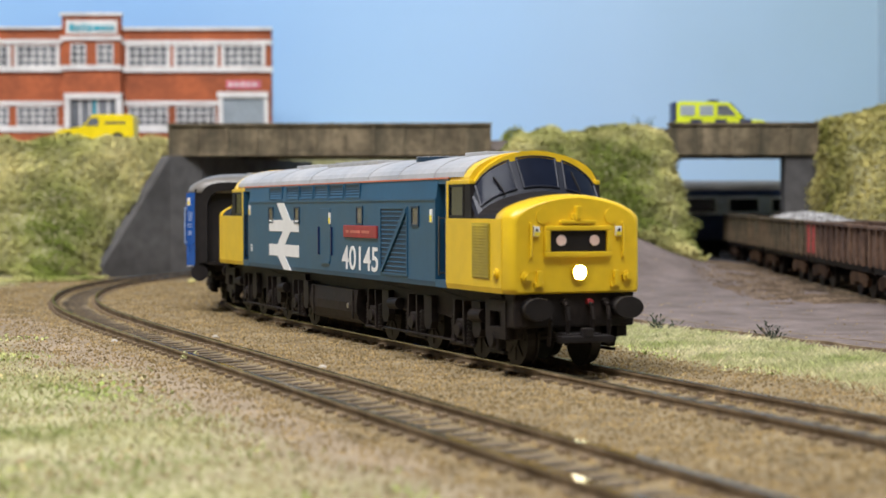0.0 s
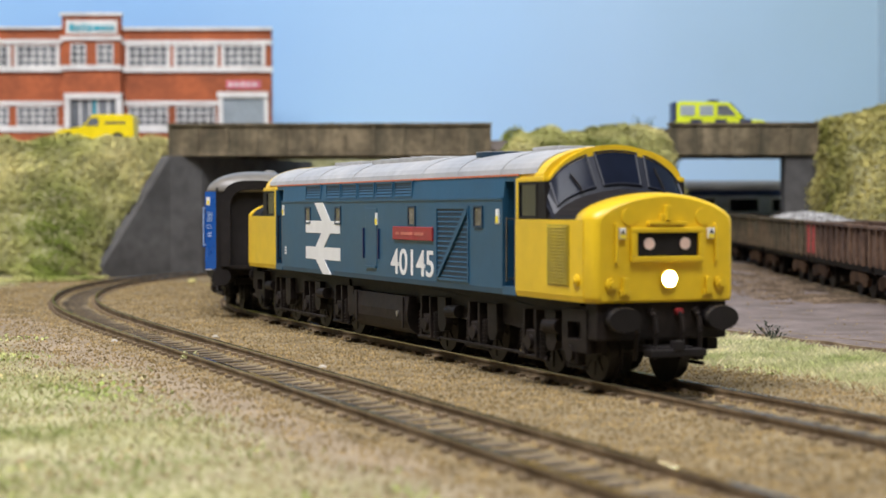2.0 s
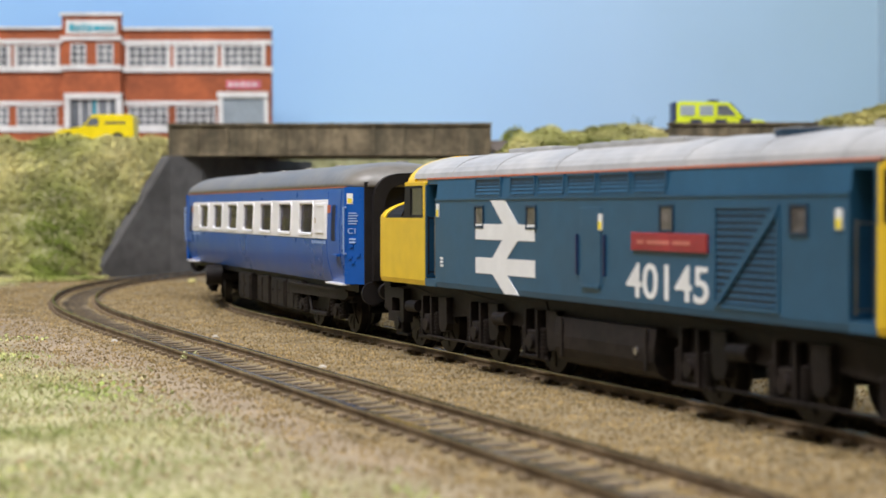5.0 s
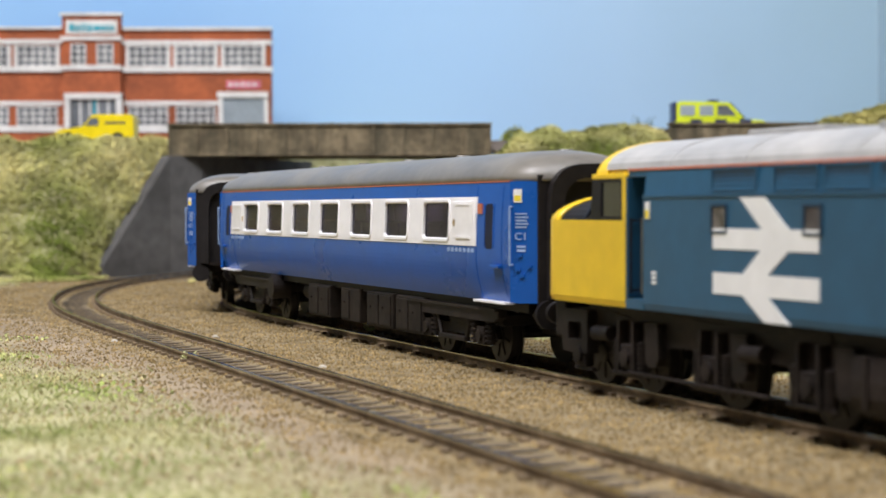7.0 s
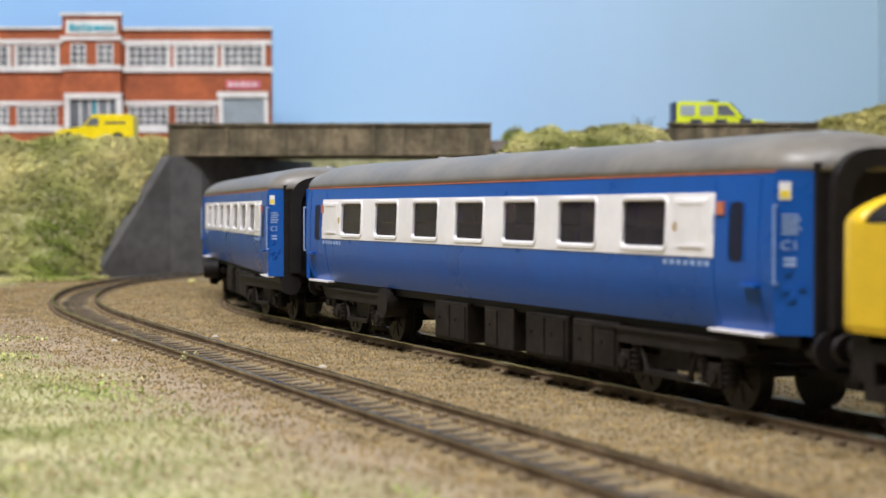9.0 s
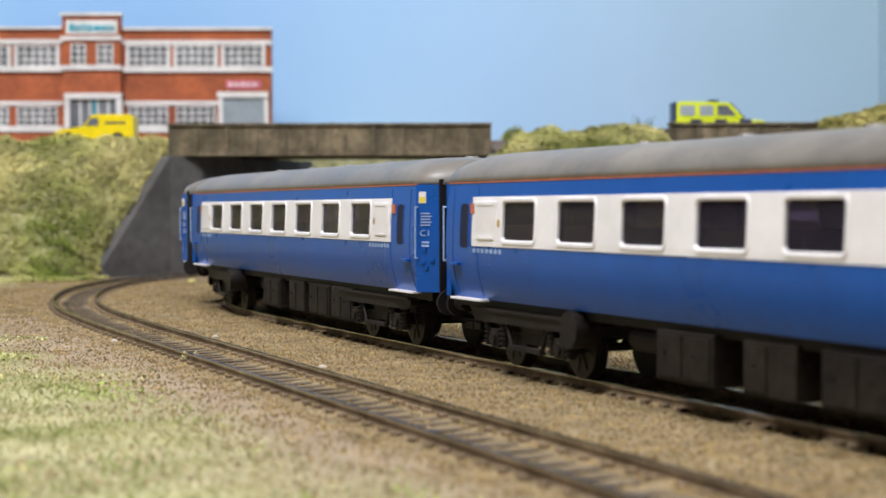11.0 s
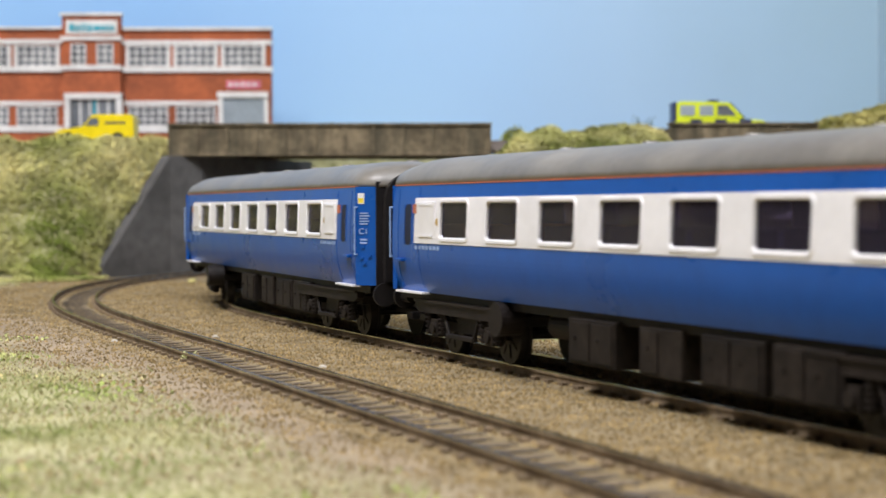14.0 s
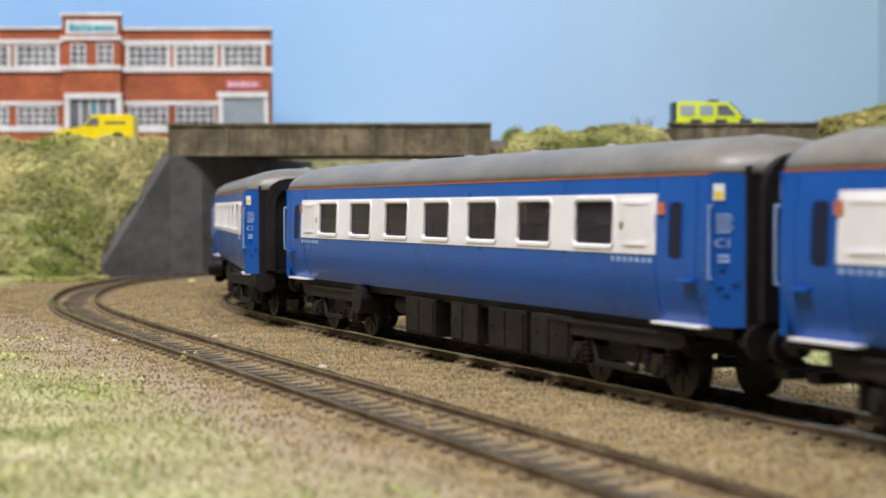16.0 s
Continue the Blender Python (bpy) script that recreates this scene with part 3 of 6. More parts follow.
def build_loco():
    loco = thing("locomotive", "blue diesel locomotive model with yellow nose ends and grey roof", "locomotive")
    bogies, wheelsets = [], []
    # blue bodyside
    bm = fresh()
    half = [(-17.4, 18.7), (-17.7, 20.0), (-17.7, 40.6), (-17.45, 40.9), (-16.9, 46.0)]
    prism(bm, half + [(-y, z) for y, z in half[::-1]], -86.8, 86.8)
    body = part("body", bm, BLUE, loco, "rail-blue body side")
    for e in (-1, 1):
        bm = fresh()
        prism(bm, [(-13.2, 18.7), (-13.2, 46), (13.2, 46), (13.2, 18.7)], *sorted((e * 94.0, e * 86.8)))
        part("cab_doorway", bm, BLUE, loco, "recessed blue cab doorway")
        for s in (-1, 1):
            bm = fresh()
            box(bm, *sorted((e * 93.3, e * 93.9)), *sorted((s * 13.3, s * 17.6)), 20.7, 44.5)
            part("door_jamb", bm, BLUE, loco)
    for e in (-1, 1):
        for s in (-1, 1):
            for half, za, zb in ((17.65, 18.7, 20.6), (16.9, 44.6, 46)):
                bm = fresh()
                box(bm, *sorted((e * 86.8, e * 94.0)), *sorted((s * 13.2, s * half)), za, zb)
                part("door_sill", bm, BLUE, loco)
    for e in (-1, 1):
        for s in (-1, 1):
            for xx in (88.1, 92.6):
                bm = fresh()
                rod(bm, (e * xx, s * 17.2, 21.6), (e * xx, s * 17.2, 36.5), 0.25, n=6)
                rod(bm, (e * xx, s * 13.2, 22.2), (e * xx, s * 17.2, 22.2), 0.2, n=6)
                rod(bm, (e * xx, s * 13.2, 36.0), (e * xx, s * 17.2, 36.0), 0.2, n=6)
                part("grab_rail", bm, STEEL if xx < 90 else CAB_BLACK, loco)
    # waist line along the top panel
    for s in (-1, 1):
        bm = fresh()
        box(bm, -86.8, 86.8, *sorted((s * 17.5, s * 17.95)), 40.5, 40.95)
        part("waist_strip", bm, BLUE, body)
        bm = fresh()
        box(bm, -94, 94, *sorted((s * 16.7, s * 17.15)), 45.8, 46.2)
        part("cantrail_line", bm, ORANGE, loco, "thin orange line along the roof edge")
    # roof
    bm = fresh()
    top = arch(16.9, 46.2, 52.3)
    rings = []
    for x in np.linspace(-103.5, 103.5, 24):
        rings.append([(x, y, z) for y, z in top])
    loft(bm, rings)
    roof = part("roof", bm, ROOF_GREY, loco, "light grey curved roof", smooth=False)
    for x in (-78, -52, -20, 34, 58, 84):
        bm = fresh()
        loft(bm, [[(x + dx, y * 1.006, 46.2 + (z - 46.2) * 1.03) for y, z in top] for dx in (-0.35, 0.35)])
        part("roof_seam", bm, ROOF_GREY, roof)
    for x0, x1, y0, y1, z in ((-24, 22, -9.5, 9.5, 51.9), (-68, -44, -6, 6, 52.4), (76, 90, -5, 5, 52.4)):
        bm = fresh()
        box(bm, x0, x1, y0, y1, z - 3, z + 0.55, 0.3)
        part("roof_hatch", bm, ROOF_GREY, roof)
    for x in (-16, -8, 0, 8, 16):
        bm = fresh()
        box(bm, x - 0.3, x + 0.3, -9.5, 9.5, 52.2, 52.75)
        part("hatch_rib", bm, ROOF_GREY, roof)
    bm = fresh()
    rod(bm, (58, -3, 51.0), (58, -3, 52.25), 8.0, n=28)
    fan = part("roof_fan", bm, VENT_DARK, roof, "round dark cooling-fan grille")
    bm = fresh()
    for k in range(-3, 4):
        w = math.sqrt(64 - (k * 2.2) ** 2)
        box(bm, 58 - w, 58 + w, -3 + k * 2.2 - 0.25, -3 + k * 2.2 + 0.25, 52.2, 52.5)
    part("fan_bars", bm, ROOF_GREY, roof)
    # top-panel louvres
    for x0, x1 in [(-62, -47.6)] + [(-42 + 14.5 * i, -42 + 14.5 * i + 12.6) for i in range(5)]:
        for s in (-1, 1):
            bm = fresh()
            box(bm, x0, x1, *sorted((s * 16.6, s * 17.3)), 41.4, 45.5)
            vent = part("louvre", bm, VENT_DARK, body)
            bm = fresh()
            for k in range(5):
                z = 41.7 + k * 0.85
                yy = 17.75 - 0.11 * (z - 41)
                prism(bm, [(s * (yy - 0.4), z), (s * (yy - 0.05), z), (s * (yy - 0.3), z + 0.55), (s * (yy - 0.5), z + 0.55)], x0 + 0.4, x1 - 0.4)
            frame_ring(bm, x0 - 0.3, x1 + 0.3, 41.2, 45.7, *sorted((s * 16.9, s * 17.5)), 0.4)
            part("louvre_slats", bm, BLUE, vent)
    # bodyside windows
    for x in (-59.0, -30.2, 29.5, 73.0):
        for s in (-1, 1):
            bm = fresh()
            box(bm, x - 2.3, x + 2.3, *sorted((s * 17.3, s * 17.78)), 34.2, 38.7, 0.2)
            win = part("window", bm, WINDOW_GREY, body, "small smoky square window")
            bm = fresh()
            frame_ring(bm, x - 2.7, x + 2.7, 33.8, 39.1, *sorted((s * 17.6, s * 18.0)), 0.5)
            part("window_frame", bm, VENT_DARK, win)
    # large radiator grille with its diagonal brace
    for s in (-1, 1):
        bm = fresh()
        frame_ring(bm, 46.6, 67.4, 20.6, 39.0, *sorted((s * 17.5, s * 18.0)), 0.6)
        grille = part("radiator_grille", bm, BLUE, body, "blue slatted radiator grille")
        # darkened sheet that gives the gaps between the slats their shade
        bm = fresh()
        box(bm, 47.2, 66.8, *sorted((s * 17.5, s * 17.74)), 21.2, 38.4)
        part("grille_back", bm, VENT_DARK, grille)
        for k in range(14):
            z = 21.5 + k * 1.22
            bm = fresh()
            prism(bm, [(s * 17.6, z), (s * 17.88, z + 0.08), (s * 17.86, z + 0.25), (s * 17.6, z + 0.55)], 47.2, 66.8)
            part("slat", bm, BLUE, grille)
        bm = fresh()
        prism(bm, [(47.2, 21.2), (48.6, 21.2), (66.8, 37.2), (66.8, 38.4), (65.6, 38.4)], *sorted((s * 17.7, s * 18.25)), axis="y")
        part("diagonal_brace", bm, BLUE, grille)
    # bodyside door, rails, marks, plate and number
    bm = fresh()
    box(bm, -5.9, 3.0, -17.9, -17.6, 22.2, 38.6, 0.12)
    door = part("body_door", bm, BLUE, body, "blue bodyside door")
    bm = fresh()
    box(bm, -5.6, 2.7, -18.2, -17.8, 22.0, 22.6)
    part("door_step", bm, BLUE, door)
    for x in (-7.6, 4.6):
        bm = fresh()
        box(bm, x - 0.35, x + 0.35, -18.2, -17.7, 24.6, 33.0)
        part("grab_rail", bm, NAVY, body)
    for x, z in ((2.9, 35.6), (84.4, 36.6), (-88.8 + 4, 38.0)):
        bm = fresh()
        box(bm, x - 0.8, x + 0.8, -18.0, -17.68, z - 1.7, z + 1.7)
        nt = part("warning_notice", bm, WHITE, body, "small white and yellow warning notice")
        bm = fresh()
        box(bm, x - 0.7, x + 0.7, -18.08, -17.9, z - 1.5, z + 0.1)
        part("yellow_field", bm, WARN_YELLOW, nt)
    bm = fresh()
    for k in range(3):
        box(bm, -83.3, -81.6, -17.85, -17.68, 23.9 + k * 0.9, 24.5 + k * 0.9)
    part("data_marking", bm, WHITE, body, "tiny white data marking")
    bm = fresh()
    box(bm, 16.4, 44.6, -18.25, -17.6, 30.2, 33.7, 0.2)
    plate = part("nameplate", bm, RED, body, "red cast nameplate")
    bm = fresh()
    x = 19.0
    for w in (2.6, 8.5, 6.5):
        box(bm, x, x + w, -18.33, -18.2, 31.5, 32.3)
        x += w + 1.2
    part("plate_lettering", bm, PLATE_LETTER, plate, "illegible raised lettering")
    for word, a, b in (("40", 13.8, 26.2), ("145", 28.8, 44.7)):
        part("running_number", lettering(word, a, b, 20.9, 27.8, -17.68, bold=0.012), WHITE, body, "white running number " + word)
    # emblem of two white bars and a bent arrow
    for quad in (((-61.0, 31.1), (-28.4, 31.1), (-28.4, 34.8), (-61.0, 34.8)), ((-61.0, 23.1), (-28.2, 23.1), (-28.2, 26.9), (-61.0, 26.9)),
                 ((-52.2, 40.3), (-44.3, 40.3), (-37.0, 34.8), (-45.2, 34.8)), ((-45.6, 31.1), (-37.2, 31.1), (-43.2, 26.9), (-51.2, 26.9)),
                 ((-51.2, 23.1), (-43.2, 23.1), (-36.6, 18.8), (-44.4, 18.8))):
        bm = fresh()
        prism(bm, quad, -17.85, -17.66, axis="y")
        part("arrow_emblem_bar", bm, WHITE, body, "white bar of the large double-arrow emblem")
    for e in (-1, 1):
        build_cab(loco, e)
    # fuel tank between the bogies
    bm = fresh()
    low = [(-10.5, 4.4), (-13.4, 5.0), (-15.3, 6.4), (-16.1, 8.4), (-16.2, 11.0), (-15.6, 15.0)]
    prism(bm, low + [(-y, z) for y, z in low[::-1]], -22, 22)
    tank = part("fuel_tank", bm, UNDER, loco, "dark weathered fuel tank")
    bm = fresh()
    rod(bm, (15, -16.0, 10.2), (15, -16.5, 10.2), 0.8, n=12)
    part("filler_cap", bm, STEEL, tank)
    for x in (-18, 19):
        bm = fresh()
        box(bm, x - 0.5, x + 0.5, -16.5, -16.1, 6.5, 15, 0.1)
        part("tank_strap", bm, UNDER, tank)
    bm = fresh()
    box(bm, -118, 118, -13.5, 13.5, 13.4, 18.9)
    part("underframe", bm, UNDER, loco)
    for e in (-1, 1):
        b, ws = build_loco_bogie(loco, e)
        bogies.append((b, e * 80.0))
        wheelsets += ws
    return loco, bogies, wheelsets


def build_cab(loco, e):
    """One nose end; e is 1 for the leading end and -1 for the trailing one."""
    def X(ring):
        return [(e * x, y, z) for x, y, z in ring]
    rim = arch(17.5, 40.4, 52.6, power=2.0)
    low = arch(17.3, 36.0, 42.6, power=1.75)
    lip = arch(17.2, 36.0, 41.5, power=1.75)
    bm = fresh()
    side = [(17.4, 18.7), (17.75, 20.0), (17.75, 36.0)]
    # lower yellow sides, from the doorway to the nose
    sect = [(-y, z) for y, z in side] + side[::-1]
    loft(bm, [X([(x, y * f, z) for y, z in sect]) for x, f in ((94.0, 1.0), (118.0, 1.0), (127.0, 0.985))])
    cab = part("cab", bm, YELLOW, loco, "warning-yellow cab side")
    for s in (-1, 1):
        bm = fresh()
        box(bm, *sorted((e * 94.0, e * 95.5)), *sorted((s * 16.3, s * 17.72)), 36.0, 45.2, 0.25)
        box(bm, *sorted((e * 95.3, e * 108.6)), *sorted((s * 16.3, s * 17.6)), 44.3, 45.4, 0.2)
        part("window_surround", bm, YELLOW, cab, "yellow frame round the cab side window")
        bm = fresh()
        frame_ring(bm, *sorted((e * 95.5, e * 105.0)), 36.2, 44.3, *sorted((s * 17.2, s * 17.66)), 0.6)
        part("window_rubber", bm, CAB_BLACK, cab, "black rubber window seal")
    bm = fresh()
    loft(bm, [X([(x, y, z) for y, z in rim]) for x in (107.3, 108.4)])
    loft(bm, [X([(x, y, z) for y, z in arch(17.3, 44.5, 52.4)]) for x in (102.6, 107.4)])
    loft(bm, [X([(x, y, z) for y, z in arch(16.8, 44.4, 51.9)]) for x in (94.0, 102.7)])
    part("cab_roof_edge", bm, YELLOW, cab, "yellow rim over the windscreen", smooth=False)
    for s in (-1, 1):
        bm = fresh()
        box(bm, *sorted((e * 95.4, e * 108.3)), *sorted((s * 15.9, s * 17.35)), 36.0, 44.5)
        w = part("side_window", bm, LOCO_GLASS, cab, "dark cab side window")
        bm = fresh()
        prism(bm, [(e * 105.0, 35.9), (e * 109.6, 35.9), (e * 108.4, 44.6), (e * 105.0, 44.6)], *sorted((s * 15.9, s * 17.5)), axis="y")
        part("window_pillar", bm, CAB_BLACK, w)
    # windscreen, sloping from the roof rim to the bonnet
    bm = fresh()
    loft(bm, [X([(x, y * f, z) for y, z in sec]) for x, f, sec in ((107.6, 0.99, arch(17.4, 40.4, 52.3, power=2.0)), (112.4, 1.0, low))])
    screen = part("windscreen_surround", bm, SCREEN_DARK, cab, "dark blue-black windscreen surround")
    a0 = arch(17.2, 40.4, 52.2, 60, 2.0)
    lo60 = arch(17.3, 36.0, 42.6, 60, 1.75)
    def on_screen(u, v, out=0.3):
        i = u * 60
        k = min(59, int(i))
        f = i - k
        p = [a0[k][j] * (1 - f) + a0[k + 1][j] * f for j in (0, 1)]
        q = [lo60[k][j] * (1 - f) + lo60[k + 1][j] * f for j in (0, 1)]
        return (e * (107.6 + 4.8 * v + out * 0.9), p[0] * (1 - v) + q[0] * v, p[1] * (1 - v) + q[1] * v + out * 0.45)
    for u0, u1 in ((0.12, 0.36), (0.40, 0.60), (0.64, 0.88)):
        bm = fresh()
        n, rows = 14, []
        for out in (-0.3, 0.12):
            rows.append([[bm.verts.new(on_screen(u0 + (u1 - u0) * i / n, v, out)) for i in range(n + 1)] for v in (0.13, 0.25, 0.37, 0.5, 0.62, 0.74, 0.86)])
        for layer in rows:
            for r0, r1 in zip(layer, layer[1:]):
                for i in range(n):
                    bm.faces.new((r0[i], r0[i + 1], r1[i + 1], r1[i]))
        pane = part("windscreen_pane", bm, SCREEN_GLASS, screen, "glossy dark windscreen pane", smooth=True)
        bm = fresh()
        for i in range(n):
            for v in (0.11, 0.88):
                rod(bm, on_screen(u0 + (u1 - u0) * i / n, v, 0.15), on_screen(u0 + (u1 - u0) * (i + 1) / n, v, 0.15), 0.3, n=6)
        for u in (u0, u1):
            rod(bm, on_screen(u, 0.11, 0.15), on_screen(u, 0.88, 0.15), 0.3, n=6)
        part("pane_frame", bm, SCREEN_DARK, screen)
    for u in (0.27, 0.70):
        bm = fresh()
        rod(bm, on_screen(u + 0.02, 0.95, 0.6), on_screen(u, 0.62, 0.7), 0.22, n=6)
        rod(bm, on_screen(u + 0.012, 0.8, 0.75), on_screen(u - 0.02, 0.38, 0.75), 0.26, n=6)
        part("wiper", bm, CAB_BLACK, screen, "black windscreen wiper")
    # black bonnet and yellow nose front
    bm = fresh()
    loft(bm, [X([(x, y, z) for y, z in sec]) for x, sec in ((108.6, low), (111.8, low), (126.2, lip))])
    part("bonnet", bm, CAB_BLACK, cab, "matt black top of the nose", smooth=False)
    full = [(-17.2, 18.7)] + [(-17.55, 20.0)] + arch(17.45, 36.2, 41.8, power=1.75) + [(17.55, 20.0), (17.2, 18.7)]
    bm = fresh()
    rings = []
    for x, f, dz in ((123.6, 1.0, 0.0), (126.6, 0.992, 0.0), (128.6, 0.975, -0.08), (129.8, 0.952, -0.3), (130.6, 0.92, -0.6), (131.0, 0.88, -0.95)):
        rings.append(X([(x, y * f, max(18.7 + (0.5 if f < 0.92 else 0), z + (dz if z > 30 else 0))) for y, z in full]))
    loft(bm, rings)
    nose = part("nose_front", bm, YELLOW, loco, "rounded warning-yellow nose front", smooth=False)
    for f in nose.data.polygons:
        f.use_smooth = abs(f.normal.x) < 0.97
    # side grille and lifting eye on the nose
    for s in (-1, 1):
        bm = fresh()
        box(bm, *sorted((e * 110.8, e * 121.0)), *sorted((s * 17.5, s * 17.95)), 21.9, 35.0, 0.1)
        if e < 0:
            bm.free()
            continue
        g = part("nose_grille", bm, GRILLE_OLIVE, cab, "olive-yellow slatted grille")
        for k in range(18):
            bm = fresh()
            z = 22.3 + k * 0.7
            prism(bm, [(s * 17.9, z), (s * 18.15, z), (s * 18.0, z + 0.42), (s * 17.9, z + 0.45)], *sorted((e * 111.2, e * 120.6)))
            part("slat", bm, GRILLE_OLIVE, g)
        bm = fresh()
        rod(bm, (e * 124.4, s * 17.4, 23.3), (e * 124.4, s * 18.1, 23.3), 1.3, n=18)
        rod(bm, (e * 124.4, s * 17.9, 23.3), (e * 124.4, s * 18.5, 23.3), 0.7, n=14)
        part("socket", bm, YELLOW, cab)
    # marker box with two lenses
    bm = fresh()
    for y0, y1, z0, z1 in ((-8.6, 8.6, 27.2, 28.4), (-8.6, 8.6, 33.3, 34.4), (-8.6, -7.3, 28.4, 33.3), (7.3, 8.6, 28.4, 33.3)):
        box(bm, *sorted((e * 130.6, e * 132.2)), y0, y1, z0, z1, 0.25)
    boxed = part("headcode_box", bm, YELLOW, nose, "yellow raised marker-light box")
    bm = fresh()
    box(bm, *sorted((e * 130.6, e * 131.4)), -7.4, 7.4, 28.3, 33.4)
    part("headcode_panel", bm, CAB_BLACK, nose, "black marker-light panel")
    for y in (-4.3, 4.3):
        bm = fresh()
        rod(bm, (e * 131.0, y, 31.0), (e * 131.65, y, 31.0), 1.25, n=20)
        part("marker_lens", bm, DISC_GLOW, nose, "round pale marker lens")
    # headlamp, catches, rails and sockets
    bm = fresh()
    rod(bm, (e * 130.4, 0.3, 23.6), (e * 131.9, 0.3, 23.6), 1.9, n=24)
    lamp = part("headlamp", bm, YELLOW, nose)
    bm = fresh()
    rod(bm, (e * 131.6, 0.3, 23.6), (e * 132.1, 0.3, 23.6), 1.6, n=24)
    part("headlamp_lens", bm, LAMP_GLOW if e > 0 else DISC_GLOW, lamp, "bright lit headlamp" if e > 0 else "unlit headlamp")
    for y in (-8.8, 8.8):
        bm = fresh()
        rod(bm, (e * 129.9, y, 36.6), (e * 131.3, y, 36.6), 1.75, n=20)
        part("nose_disc", bm, YELLOW, nose)
    bm = fresh()
    box(bm, *sorted((e * 130.4, e * 132.0)), -4.6, 4.6, 34.9, 35.7, 0.2)
    part("nose_shelf", bm, YELLOW, nose)
    bm = fresh()
    box(bm, *sorted((e * 130.3, e * 132.3)), -0.6, 0.6, 35.8, 39.0, 0.2)
    box(bm, *sorted((e * 130.3, e * 131.8)), -1.5, -0.5, 35.8, 37.2, 0.15)
    part("lamp_bracket", bm, YELLOW, nose)
    for y in (-14.6, -11.9, 11.9, 14.6):
        tall = abs(y) > 13
        bm = fresh()
        z0, z1 = (23.0, 35.2) if tall else (27.2, 35.0)
        x = 130.6 if tall else 131.5
        rod(bm, (e * x, y, z0), (e * x, y, z1), 0.38, n=8)
        for z in (z0, z1):
            rod(bm, (e * (x - 1.8), y, z), (e * x, y, z), 0.38, n=8)
        part("hand_rail", bm, YELLOW, nose)
    for s in (-1, 1):
        bm = fresh()
        rod(bm, (e * 129.3, s * 13.0, 22.6), (e * 131.7, s * 13.0, 22.6), 1.35, n=18)
        rod(bm, (e * 131.2, s * 13.0, 22.6), (e * 132.3, s * 13.0, 22.6), 0.75, n=14)
        box(bm, *sorted((e * 129.5, e * 131.0)), s * 13.0 - 2.0, s * 13.0 + 2.0, 21.0, 24.2, 0.5)
        part("jumper_socket", bm, YELLOW, nose)
        bm = fresh()
        box(bm, *sorted((e * 129.8, e * 132.1)), s * 9.9 - 0.6, s * 9.9 + 0.6, 20.4, 24.0, 0.2)
        box(bm, *sorted((e * 129.8, e * 131.6)), s * 9.9 - 1.2, s * 9.9 + 1.2, 20.0, 21.4, 0.2)
        part("lamp_iron", bm, YELLOW, nose)
        bm = fresh()
        box(bm, *sorted((e * 130.2, e * 131.7)), s * 10.6 - 0.75, s * 10.6 + 0.75, 32.0, 34.3, 0.1)
        nt = part("warning_notice", bm, WHITE, nose, "small white and yellow warning notice")
        bm = fresh()
        box(bm, *sorted((e * 131.5, e * 131.8)), s * 10.6 - 0.65, s * 10.6 + 0.65, 32.1, 33.0)
        part("yellow_field", bm, WARN_YELLOW, nt)
        bm = fresh()
        prism(bm, [(s * 10.6 - 0.4, 33.2), (s * 10.6 + 0.4, 33.2), (s * 10.6, 34.0)], *sorted((e * 131.6, e * 131.85)))
        part("black_triangle", bm, CAB_BLACK, nt)


